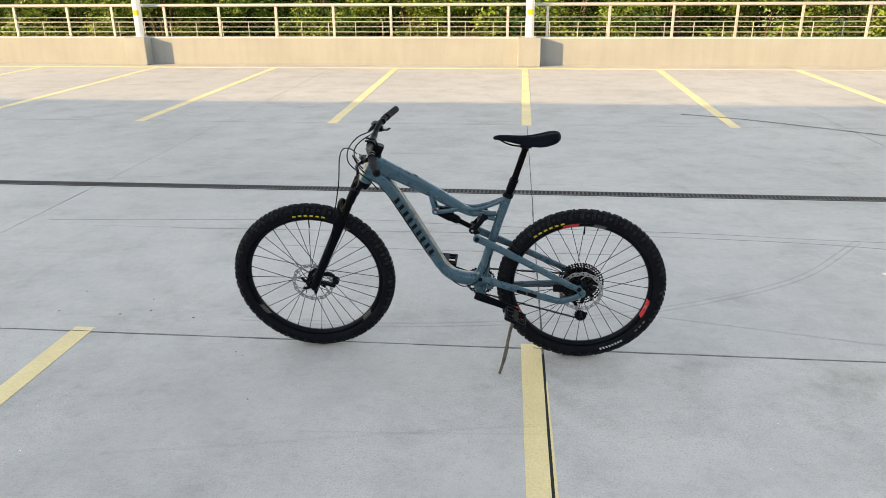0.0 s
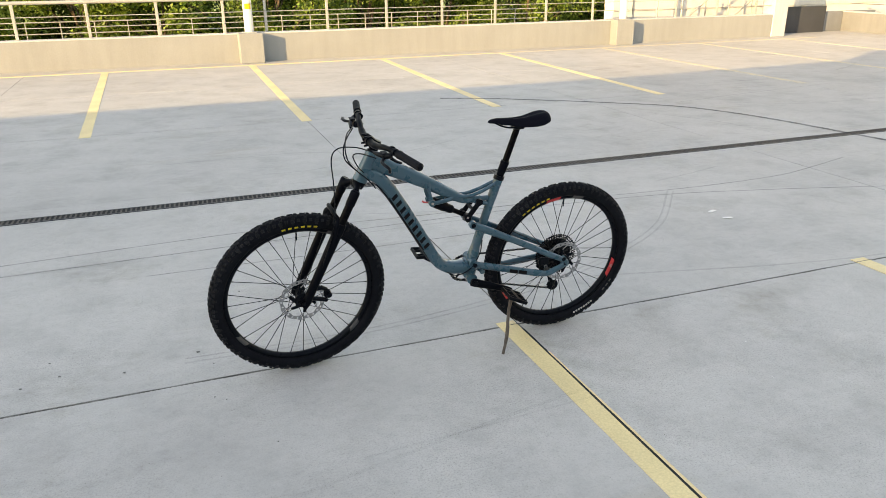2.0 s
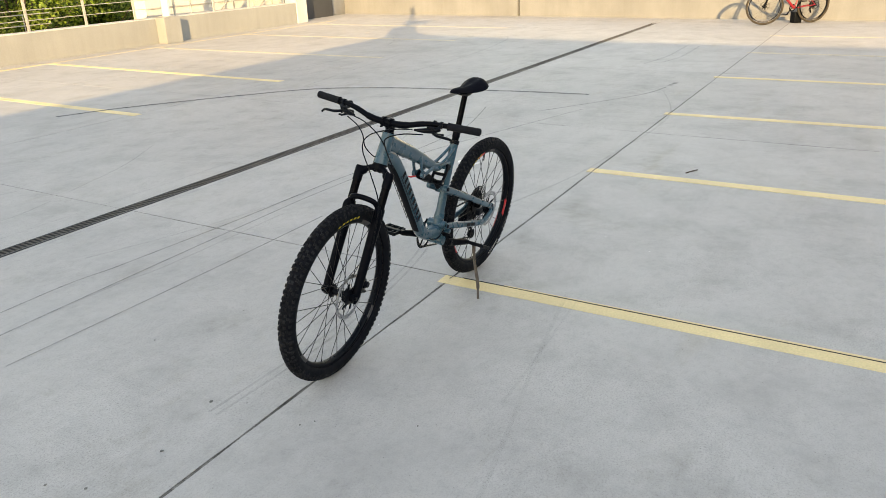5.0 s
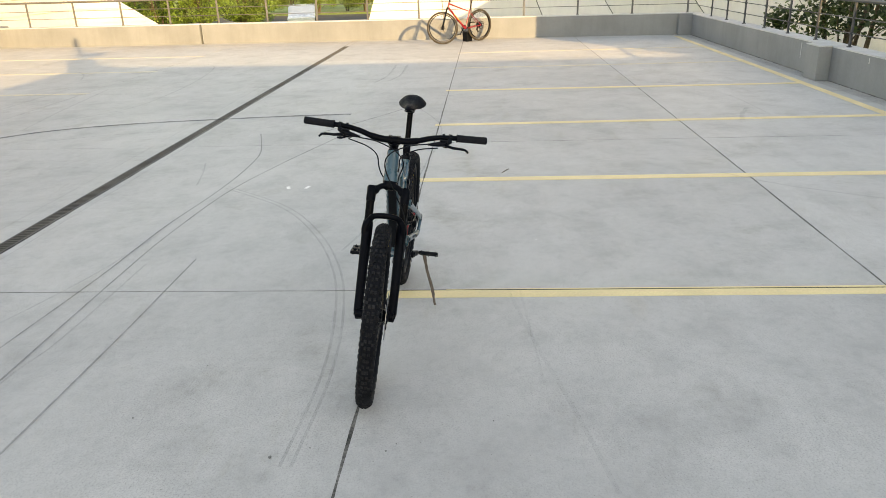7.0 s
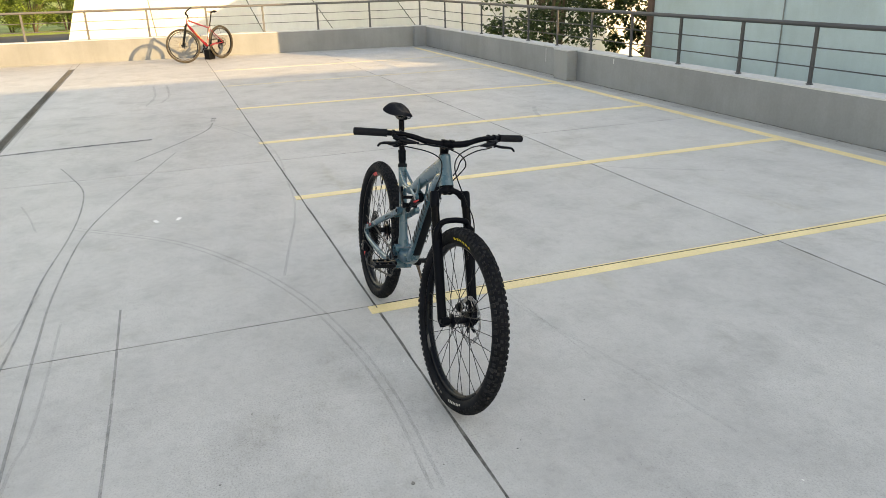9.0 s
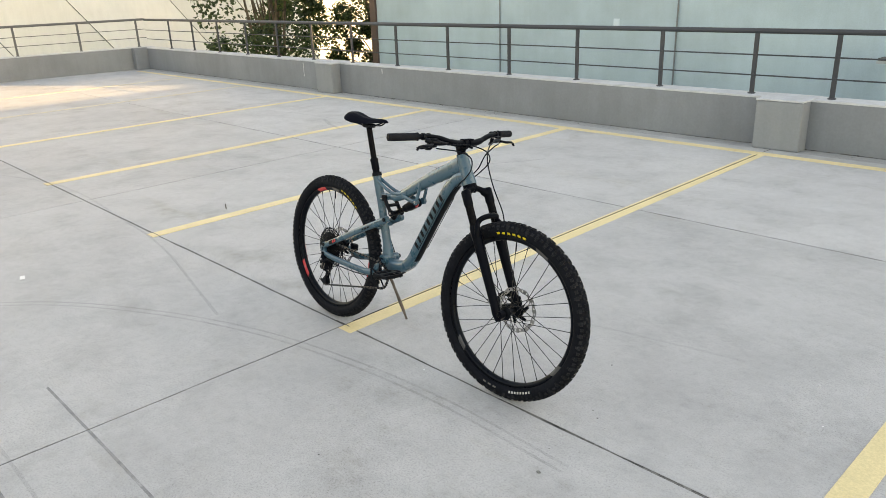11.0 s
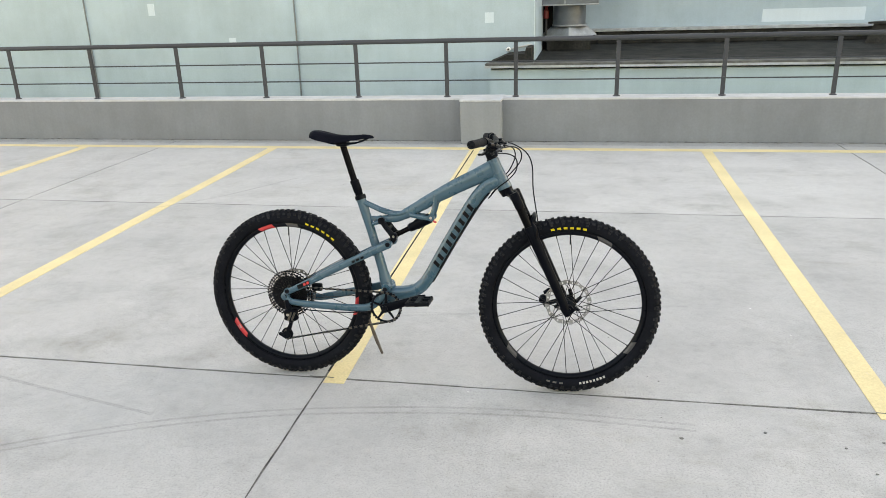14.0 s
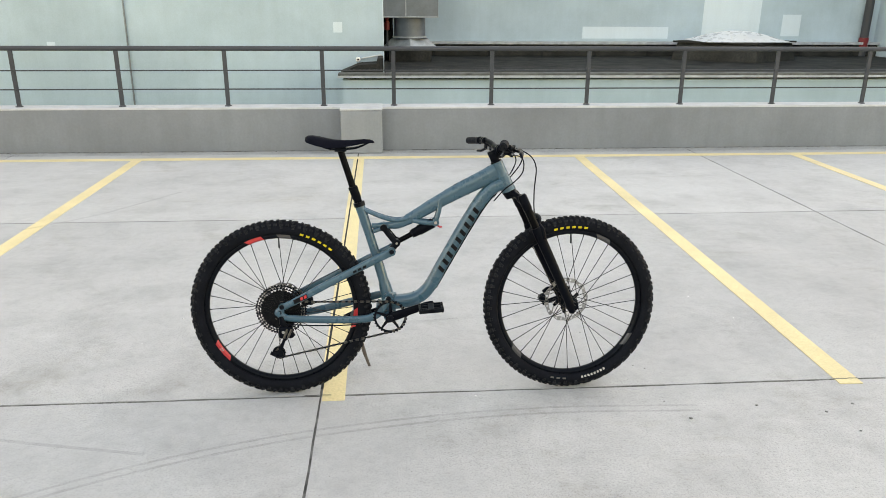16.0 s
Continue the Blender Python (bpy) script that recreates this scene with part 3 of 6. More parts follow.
streak([(1.97, 6.55), (2.58, 6.26), (3.18, 5.86), (3.86, 5.35), (4.57, 4.70), (4.95, 3.80), (5.17, 2.63), (5.28, 1.84), (5.33, 1.15)], 0.07, M_SKID, "wide dark curved tyre mark on the concrete")
streak([(4.25, 1.31), (4.92, 0.90), (5.6, 0.54), (6.09, 0.43)], 0.020, M_STREAK, THIN)
for x, y in ((6.19, 0.42), (6.35, 0.40)):
    streak([(x, y), (x + 0.07, y - 0.004), (x + 0.12, y)], 0.06, M_STREAK, "small dark rubber blot on the concrete")
streak([(5.85, 0.40), (5.1, 0.13), (4.48, -0.02), (3.72, -0.045), (2.88, 0.02), (2.28, 0.06), (1.7, 0.15), (1.09, 0.29), (0.6, 0.40)], 0.018, M_FAINT, PALE)
streak([(0.05, -0.63), (-0.61, -0.75), (-1.22, -0.88), (-1.7, -0.97)], 0.02, M_TRACE, PALE)
streak([(0.1, -0.70), (-0.5, -0.74), (-1, -0.77)], 0.012, M_TRACE, PALE)
streak([(0.08, 3.55), (0.8, 3.82), (1.44, 4.20)], 0.015, M_FAINT, PALE)
streak([(-1.6, 4.08), (-0.52, 4.09), (-0.09, 3.97)], 0.016, M_FAINT, PALE)
streak([(-0.83, 3.38), (-0.46, 3.37), (-0.13, 3.46)], 0.016, M_FAINT, PALE)
streak([(2.17, 1.94), (2.56, 2.03), (2.94, 2.14)], 0.016, M_FAINT, PALE)
streak([(6, 6.23), (7.01, 6.25), (8.1, 6.23)], 0.024, M_FAINT, PALE)
streak([(4.66, 5.01), (6.03, 5.26), (7.88, 5.53)], 0.024, M_FAINT, PALE)
streak([(5.3, 4.75), (6.3, 4.29), (8.43, 4.34), (10.4, 4.67), (11.07, 5.05)], 0.024, M_FAINT, PALE)
streak([(3.91, 4.6), (4.33, 3.75), (4.45, 3.04)], 0.018, M_FAINT, PALE)
streak([(4.54, -3.37), (4.88, -3.48), (5.28, -3.66)], 0.05, M_FAINT, PALE)
streak([(6.66, -3.60), (5.97, -3.74), (4.88, -3.78)], 0.015, M_FAINT, PALE)
streak([(2.36, -2.5), (1.98, -2.85), (1.75, -3.18), (1.49, -3.60)], 0.024, M_FAINT, PALE)
for off in (0.0, 0.21):
    streak([(7.95 + off, 1.23 - off), (8.85, 1.11 - off), (10.2, 1.13 - off)], 0.04, M_FAINT, PALE)
for yy in (2.61, 2.99):
    streak([(-6, yy), (-2, yy + 0.02), (2, yy - 0.01), (8, yy + 0.02)], 0.008, M_FAINT, "faint scratch running beside the drain")
# dust at the wall's foot, with the corner's soft shade painted into the band
streak([(-12, Y_SOUTH + 0.10), (-4, Y_SOUTH + 0.11), (2, Y_SOUTH + 0.10), (8, Y_SOUTH + 0.11), (14.6, Y_SOUTH + 0.10)], 0.19, M_FAINT, "band of dark dust and painted corner shade along the wall's foot", z=0.002)
streak([(9.04, 6.6), (9.72, 6.9), (10.3, 7.3)], 0.025, M_FAINT, "faint curved tyre scuff on the concrete")


# ---- green building ----
BUILD = Matrix.Translation((0.155, 0.355, 0.012)) @ Matrix.Diagonal((1.05, 1.09, 1.049, 1))
block = thing("building", "pale green rendered building with patched walls", "building", at=BUILD)
part("wall", box(bmn(), -0.4, 12.2, -22.0, -10.3, GROUND_Z - 0.1, 5.2), M_GREEN, block)
part("corner_trim", box(bmn(), 12.06, 12.26, -10.42, -10.24, GROUND_Z - 0.1, 5.2), M_BROWN, block, "dark brown metal corner trim")
part("cable", rod(bmn(), (3.86, -10.28, GROUND_Z), (3.80, -10.28, 5.2), 0.014, 8), M_WALL, block, "grey vertical cable duct")
part("cable", rod(bmn(), (7.97, -10.285, GROUND_Z), (7.93, -10.285, 5.2), 0.013, 8), M_WALL, block, "grey vertical cable duct")
part("paint_patch", box(bmn(), 0.29, 0.44, -10.3, -10.294, 1.0, 1.17), M_PATCH, block)
part("paint_patch", box(bmn(), 6.54, 6.67, -10.3, -10.294, 1.26, 1.47), M_PATCH, block)
part("paint_patch", box(bmn(), 5.01, 5.14, -10.3, -10.294, 0.70, 0.84), M_PATCH, block)
part("back_wall", box(bmn(), -11.9, -0.4, -22.0, -14.3, GROUND_Z - 0.1, 4.6), M_GREEN, block)
part("side_wall", box(bmn(), -20.0, -11.9, -22.0, -9.0, GROUND_Z - 0.1, 4.6), M_GREEN, block)
for x0, x1, z0, z1 in ((-6.91, -4.91, 0.72, 0.98), (-9.06, -7.7, 0.70, 2.4), (-10.04, -9.6, 0.78, 1.26)):
    part("paint_patch", box(bmn(), x0, x1, -14.3, -14.294, z0, z1), M_PATCH, block)
part("corner_bead", box(bmn(), -0.406, -0.392, -10.306, -10.292, 0.4, 5.2), M_PATCH, block, "pale plaster corner bead")
wall_lamp = thing("wall_lamp", "small white round lamp on a bracket at the building's foot", "wall lamp", at=BUILD @ pose(0.037, -10.3, 0.563))
part("housing", lathe(bmn(), [(0.0, 0.0), (0.032, 0.0), (0.040, 0.02), (0.040, 0.05), (0.028, 0.07), (0.0, 0.074)], (0, 0, 0), (0, 1, 0), 18), M_POLE, wall_lamp, smooth=True)
part("lens", lathe(bmn(), [(0.0, 0.070), (0.016, 0.070), (0.014, 0.080), (0.0, 0.083)], (0, 0, 0), (0, 1, 0), 14), M_DARK, wall_lamp, "dark lens", smooth=True)
part("bracket", rod(bmn(), (-0.05, 0.02, 0.01), (-0.40, 0.03, 0.075), 0.012, 8), M_CAP, wall_lamp)
annex = thing("annex", "low green annex with a grey felt roof", "annex", at=BUILD)
part("wall", box(bmn(), -11.9, 0.26, -14.3, -9.5, GROUND_Z - 0.1, 0.30), M_GREEN, annex)
part("roof", box(bmn(), -11.9, 0.26, -14.3, -9.62, 0.30, 0.34), M_FELT, annex, "stained grey bitumen felt roof")
x = -11.9
random.seed(8)
while x < 0.30:
    x1 = min(0.34, x + random.uniform(1.4, 1.9))
    part("ledge", box(bmn(), x, x1 - 0.006, -9.66, -9.42, 0.34, 0.405, 0.008), M_LEDGE, annex, "weathered concrete edge of the roof")
    x = x1
part("edge_trim", box(bmn(), -11.9, 0.34, -9.415, -9.400, 0.335, 0.372), M_FLASH, annex, "pale zinc drip edge")
part("upstand", box(bmn(), -11.9, -0.4, -14.294, -14.12, 0.34, 0.60, 0.02), M_FELT, annex)
part("flashing", box(bmn(), -11.9, -0.4, -14.294, -14.06, 0.60, 0.66, 0.006), M_FLASH, annex, "stained lead flashing")
for k in range(9):
    part("felt_seam", box(bmn(), -11.3 + k * 1.22, -11.25 + k * 1.22, -14.125, -14.095, 0.34, 0.60), M_DARK, annex)
bm = bmn()
prof = [(0.31, 0.39), (0.02, 0.51), (-0.28, 0.53), (-0.30, 0.62), (-0.39, 0.62), (-0.39, 0.34), (0.31, 0.34)]
lo, hi = [[bm.verts.new((x, y, z)) for x, z in prof] for y in (-9.72, -10.295)]
bm.faces.new(lo)
bm.faces.new(hi[::-1])
for i in range(len(prof)):
    bm.faces.new((lo[i], hi[i], hi[(i + 1) % len(prof)], lo[(i + 1) % len(prof)]))
bmesh.ops.recalc_face_normals(bm, faces=bm.faces)
part("kerb", bm, M_FELT, annex, "sloping felt-covered corner kerb")

vent = thing("vent_duct", "square zinc ventilation duct with a round neck", "ventilation duct", at=BUILD @ pose(-0.93, -13.0, 0.34))
part("base", box(bmn(), -0.43, 0.43, -0.43, 0.43, 0.0, 0.262, 0.01), M_FELT, vent, "dark felt-covered base")
bm = bmn()
lathe(bm, [(0.56, 0.27), (0.54, 0.29), (0.37, 0.44), (0.30, 0.46)], (0, 0, 0), (0, 0, 1), 4)
bmesh.ops.rotate(bm, verts=bm.verts, cent=(0, 0, 0), matrix=Matrix.Rotation(radians(45), 3, "Z"))
part("skirt", bm, M_FLASH, vent, "pale bright zinc skirt")
part("base_lip", box(bmn(), -0.47, 0.47, -0.47, 0.47, 0.262, 0.278, 0.004), M_FLASH, vent)
part("neck_ring", lathe(bmn(), [(0.30, 0.455), (0.352, 0.455), (0.352, 0.485), (0.30, 0.485)], (0, 0, 0), (0, 0, 1), 28, True), M_FLASH, vent, smooth=True)
part("neck_seam", box(bmn(), 0.01, 0.03, 0.318, 0.332, 0.49, 0.85), M_ZINC, vent)
part("hood_seam", box(bmn(), 0.075, 0.095, 0.498, 0.508, 0.86, 2.1), M_FLASH, vent)
part("hood_edge", box(bmn(), -0.565, 0.565, -0.505, 0.505, 0.858, 0.882, 0.004), M_FLASH, vent)
part("neck", lathe(bmn(), [(0.36, 0.44), (0.325, 0.46), (0.325, 0.85), (0.36, 0.86)], (0, 0, 0), (0, 0, 1), 28), M_ZINC, vent, smooth=True)
part("hood", box(bmn(), -0.56, 0.56, -0.5, 0.5, 0.86, 2.1, 0.012), M_ZINC, vent)
part("riser", rod(bmn(), (0.46, 0.12, 0.0), (0.46, 0.12, 0.62), 0.022, 10), M_IRON, vent)
part("red_valve", lathe(bmn(), [(0.03, 0.60), (0.055, 0.62), (0.055, 0.76), (0.03, 0.78), (0.03, 0.82), (0.052, 0.84), (0.052, 0.96), (0.0, 0.98)], (0.46, 0.12, 0), (0, 0, 1), 14), M_RED, vent, "dark red riser pipe")
part("dark_riser", box(bmn(), 0.34, 0.64, -0.25, -0.1, 0.0, 2.4), M_ROOF, vent)

skylight = thing("skylight", "milky domed rooflight on a dark upstand", "skylight", at=BUILD @ pose(-7.95, -13.1, 0.34))
bm = bmn()
lathe(bm, [(1.88, 0.0), (1.72, 0.36), (1.86, 0.365), (1.86, 0.40), (0, 0.40)], (0, 0, 0), (0, 0, 1), 4)
bmesh.ops.rotate(bm, verts=bm.verts, cent=(0, 0, 0), matrix=Matrix.Rotation(radians(45), 3, "Z"))
for v in bm.verts:
    v.co.y *= 0.55
    v.co.x *= 0.74
part("upstand", bm, M_FELT, skylight)
bm = bmn()
R = 18
grid = [[bm.verts.new((-0.94 + 1.88 * i / R, (-1.27 + 2.54 * j / R) * 0.55, 0.40 + 0.21 * (1 - (2 * i / R - 1) ** 2) ** 0.95 * (1 - (2 * j / R - 1) ** 2) ** 0.95)) for j in range(R + 1)] for i in range(R + 1)]
for i in range(R):
    for j in range(R):
        bm.faces.new((grid[i][j], grid[i + 1][j], grid[i + 1][j + 1], grid[i][j + 1]))
part("dome", bm, M_DOME, skylight, smooth=True)
downpipe = thing("downpipe", "brown-grey downpipe with a red collar in the corner", "downpipe", at=BUILD @ pose(-11.55, -14.15, 0.34))
part("pipe", rod(bmn(), (0, 0, 0.0), (0, 0, 4.0), 0.09, 14), M_IRON, downpipe, smooth=True)
part("collar", rod(bmn(), (0, 0, 0.12), (0, 0, 0.42), 0.105, 14), M_RED, downpipe, "red pipe collar", smooth=True)

# tall unseen block, added only to cast the deck's shade
L_SHADE = 38.0
corner = Vector((10.5, 7.33, 0)) - SUN_DIR * L_SHADE
h_shade = L_SHADE * math.tan(radians(SUN_EL))
bm = box(bmn(), corner.x - 45, corner.x, corner.y - 40, corner.y, GROUND_Z - 0.1, h_shade)
shade_caster = tagged(part("neighbour_block", bm, M_GREEN), "plain tall green block, unseen, added to shade the deck", "building", kind="structure")
# wedge, turret and rod added on top to shape the shadow's outline
bm = bmn()
top = [bm.verts.new((corner.x + dx, corner.y + dy, h_shade + dz)) for dx, dy, dz in ((0, 0, 0), (-6.1, 0, 0), (0, -4.0, 0), (0, 0, 0.13))]
for f in ((0, 2, 1), (0, 1, 3), (0, 3, 2), (1, 2, 3)):
    bm.faces.new([top[i] for i in f])
part("shade_wedge", bm, M_GREEN, shade_caster)
bm = prism(bmn(), [(-0.05, -0.95), (0.30, -0.42), (0.60, -0.42), (0.60, 0.0), (-0.05, 0.0)], 0.0, 0.5)
bm.transform(Matrix(((0, 0, 1, corner.x - 0.5), (0, 1, 0, corner.y), (1, 0, 0, h_shade), (0, 0, 0, 1))))
bmesh.ops.recalc_face_normals(bm, faces=bm.faces)
part("shade_turret", bm, M_GREEN, shade_caster)
bm = rod(bmn(), (corner.x - 0.2, corner.y - 0.3, h_shade + 0.55), (corner.x - 0.2, corner.y - 0.3, h_shade + 1.75), 0.06, 8)
box(bm, corner.x - 0.4, corner.x, corner.y - 0.75, corner.y - 0.2, h_shade + 0.84, h_shade + 1.0)
part("shade_rod", bm, M_ZINC, shade_caster)


# ---- white buildings ----
def white_face(parent, a, b, z1, lean, cut=0.0):
    """A leaning face of wide cladding boards between two points on the ground; cut: how far each metre of height draws back the far end."""
    a, b = Vector((*a, GROUND_Z)), Vector((*b, GROUND_Z))
    d = (b - a).normalized()
    out = Vector((d.y, -d.x, 0))
    n = 16
    hgt = (z1 - GROUND_Z) / n
    for i in range(n):
        z = i * hgt
        s0, s1 = -out * lean * z, -out * lean * (z + hgt)
        up0, up1 = Vector((0, 0, z)), Vector((0, 0, z + hgt))
        f = [a + s0 + up0 + out * 0.04, b + s0 + up0 + out * 0.04 - d * cut * z, b + s1 + up1 + out * 0.01 - d * cut * (z + hgt), a + s1 + up1 + out * 0.01]
        if (f[2] - f[3]).dot(d) < 0.3:
            break
        bm = bmn()
        F, G = [bm.verts.new(v) for v in f], [bm.verts.new(v - out * 0.4) for v in f]
        bm.faces.new(F)
        bm.faces.new(G[::-1])
        for p in range(4):
            bm.faces.new((F[p], G[p], G[(p + 1) % 4], F[(p + 1) % 4]))
        bmesh.ops.recalc_face_normals(bm, faces=bm.faces)
        part("board", bm, M_WHITE, parent)


hall = thing("white_hall", "large white clad hall with slanting folded faces", "building")
# fold lines: where each crosses deck height, and how far it leans per metre of height
FOLDS = ((3.75, -0.30), (1.02, 0.10), (-2.58, 0.42), (-5.15, 0.62), (-8.3, 0.7), (-12.0, 0.7), (-16.0, 0.7), (-21.0, 0.7), (-28.0, 0.7))


def fold_at(k, z):
    return Vector((24.1 + (k % 2) * 0.35 + 0.22 * (z - GROUND_Z), FOLDS[k][0] + FOLDS[k][1] * z, z))


for k in range(len(FOLDS) - 1):
    bm = bmn()
    top = 4.6 if k == 0 else 6.8
    outline = [fold_at(k, GROUND_Z - 0.1), fold_at(k + 1, GROUND_Z - 0.1), fold_at(k + 1, top), fold_at(k, top)]
    F = [bm.verts.new(v) for v in outline]
    B = [bm.verts.new(v + Vector((0.4, 0, 0))) for v in outline]
    bm.faces.new(F)
    bm.faces.new(B[::-1])
    for p in range(4):
        bm.faces.new((F[p], B[p], B[(p + 1) % 4], F[(p + 1) % 4]))
    bmesh.ops.recalc_face_normals(bm, faces=bm.faces)
    part("panel", bm, M_WHITE, hall)
    if k:
        part("seam", rod(bmn(), fold_at(k, GROUND_Z), fold_at(k, 6.8), 0.016, 6), M_LEDGE, hall, "thin grey seam between two faces")
hall2 = thing("white_hall", "white clad building behind the sunny parapet", "building", at=Matrix.Translation((-0.1, 0.0, 0.01)) @ Matrix.Diagonal((0.966, 0.975, 0.973, 1)))
white_face(hall2, (9.6, 13.9), (24.0, 14.6), 6.0, 0.04)
white_face(hall2, (24.4, 30.0), (24.4, 8.9), 6.0, 0.05, 1.6)
for k in range(2):
    x = 11.2 + k * 1.5
    part("stair_rail", rod(bmn(), (x, 13.5, 0.2), (x + 1.3, 13.5, 1.15), 0.025, 8), M_STEEL, hall2)
for k in range(5):
    part("stair_post", rod(bmn(), (10.6 + k * 0.75, 13.5, GROUND_Z), (10.6 + k * 0.75, 13.5, 0.9 + 0.08 * k), 0.02, 8), M_STEEL, hall2)


# ---- trees ----
def leaf_crown(seed, clumps, radius, height, count, leaf, squash=1.0):
    """A crown of small folded leaves in uneven clumps."""
    rng = random.Random(seed)
    verts, faces = [], []
    centres = []
    for _ in range(clumps):
        a, r = rng.uniform(0, 2 * math.pi), radius * math.sqrt(rng.random())
        z = height * (0.12 + 0.88 * rng.random())
        shrink = 1.0 - 0.55 * abs(z / height - 0.45)
        centres.append((math.cos(a) * r * shrink, math.sin(a) * r * shrink * squash, z, rng.uniform(0.35, 0.75) * radius * 0.42))
    for _ in range(count):
        cx, cy, cz, cr = centres[rng.randrange(clumps)]
        d = Vector((rng.gauss(0, 1), rng.gauss(0, 1), rng.gauss(0, 1))).normalized()
        p = Vector((cx, cy, cz)) + d * cr * rng.uniform(0.55, 1.05)
        ax = Vector((rng.gauss(0, 1), rng.gauss(0, 1), rng.gauss(0, 0.6) - 0.3)).normalized()
        sd = ax.cross(d).normalized() if abs(ax.dot(d)) < 0.98 else ax.orthogonal().normalized()
        s = leaf * rng.uniform(0.65, 1.3)
        up = sd.cross(ax) * s * 0.12
        b = len(verts)
        verts += [p, p + ax * s * 0.5 + sd * s * 0.33 + up, p + ax * s, p + ax * s * 0.5 - sd * s * 0.33 + up]
        faces += [(b, b + 1, b + 2), (b, b + 2, b + 3)]
    me = bpy.data.meshes.new("crown")
    me.from_pydata([tuple(v) for v in verts], [], faces)
    return me, centres


def tree(label, at, seed, clumps, radius, height, base, count, leaf, mat_, stems=3, squash=1.0):
    """base: how high the crown starts."""
    t = thing("tree", label, "tree", at=at)
    me, centres = leaf_crown(seed, clumps, radius, height, count, leaf, squash)
    me.materials.append(mat_)
    c = new("crown", me)
    c.parent = t
    c.location = (0, 0, base)
    rng = random.Random(seed + 77)
    bm = bmn()
    for k in range(stems):
        a = rng.uniform(0, 6.28)
        tip = Vector((math.cos(a) * radius * 0.4, math.sin(a) * radius * 0.4 * squash, base + height * 0.8))
        foot = Vector((math.cos(a) * 0.12, math.sin(a) * 0.12, -0.05))
        mid = foot.lerp(tip, 0.45) + Vector((rng.uniform(-0.2, 0.2), rng.uniform(-0.2, 0.2), 0.2))
        tube(bm, spline([foot, mid, tip], 5), [0.07, 0.015], 7, (1, 0, 0))
    for k in range(clumps // 2):
        x, y, z, r = centres[k]
        q = Vector((x, y, z + base))
        s = Vector((x * 0.25, y * 0.25, base + z * 0.45))
        tube(bm, spline([s, s.lerp(q, 0.5) + Vector((0, 0, 0.1)), q], 3), [0.025, 0.006], 5, (1, 0, 0))
    part("trunk", bm, M_BARK, t)
    return t


kinds = []
for s, (cl, rad, hgt, cnt) in enumerate(((46, 2.2, 5.2, 15000), (38, 1.9, 4.4, 13000), (50, 2.5, 5.8, 17000))):
    kinds.append(tree("leafy broadleaf tree in low sun beyond the fence", pose(-20 + s * 4.5, 21.5 + s * 0.5, GROUND_Z), 40 + s, cl, rad, hgt, 0.1, cnt, 0.12, M_LEAF, 3))
rng = random.Random(11)
k = 0
for row, (y, x0, x1, st) in enumerate(((20.2, -19, 10, 2.6), (23.5, -24, 16, 2.8), (28.0, -28, 22, 3.2))):
    x = x0
    while x < x1:
        copy_thing(kinds[k % 3], pose(x + rng.uniform(-0.6, 0.6), y + rng.uniform(-0.7, 0.7), GROUND_Z, 0, 0, rng.uniform(0, 360)))
        x += st
        k += 1
for x, y in ((40, 18.5), (41, 16.2), (43, 21), (44, 14.6), (62, 19), (63, 14), (64, 10), (64.5, 6), (66, 17), (46, 24), (66, 12), (62, 24), (67, 8), (50, 30), (44, 32), (58, 28), (68, 3), (70, -2)):
    copy_thing(kinds[k % 3], pose(x + rng.uniform(-0.5, 0.5), y, GROUND_Z, 0, 0, rng.uniform(0, 360)))
    k += 1
tree("slender tree in the building's shade, leaf colour darkened for it", pose(15.95, -9.5, GROUND_Z), 91, 24, 2.0, 4.9, 0.7, 6500, 0.13, M_LEAF2, 4)
tree("slender tree in the building's shade, leaf colour darkened for it", pose(19.1, -11.45, GROUND_Z), 92, 20, 1.8, 5.2, 0.8, 4800, 0.13, M_LEAF2, 4)
tree("slender tree in the building's shade, leaf colour darkened for it", pose(15.2, -13.0, GROUND_Z), 93, 24, 1.7, 4.6, 0.5, 6500, 0.13, M_LEAF2, 4)


# ---- bicycles ----
M_FRAME = surface("grey_blue_frame_paint", (0.023, 0.082, 0.118), 0.30, 0.0, spec=0.40, spread=0.04, coarse=8, fine=300, relief=0, coat=0.4, space="object")
M_TYRE = surface("tyre_rubber", (0.0062, 0.0070, 0.0094), 0.68, spec=0.25, tint=(0.7, 0.84, 1.0), spread=0.25, coarse=14, fine=120, relief=0.3, space="object", ior=1.25)
M_KNOB = surface("dusty_tread_rubber", (0.0160, 0.0170, 0.0192), 0.80, spec=0.25, tint=(0.7, 0.84, 1.0), spread=0.5, coarse=18, fine=160, relief=0.3, space="object", ior=1.25)
M_BLACK = surface("anodised_black", (0.0030, 0.0038, 0.0058), 0.32, 0.0, spec=0.35, tint=(0.75, 0.87, 1.0), spread=0.15, coarse=20, fine=200, relief=0, space="object", ior=1.25)
M_SATIN = surface("satin_black_fork", (0.0026, 0.0033, 0.0054), 0.36, spec=0.15, tint=(0.75, 0.87, 1.0), spread=0.12, coarse=20, fine=200, relief=0, coat=0.0, space="object", ior=1.25)
M_GLOSS = surface("glossy_black_tube", (0.0025, 0.0028, 0.0035), 0.25, spec=0.15, spread=0.1, coarse=20, fine=200, relief=0, space="object", ior=1.25)
M_GRIP = surface("rubber_grip", (0.0105, 0.0115, 0.0145), 0.75, spec=0.25, tint=(0.7, 0.84, 1.0), spread=0.15, coarse=30, fine=260, relief=0.5, space="object", ior=1.25)
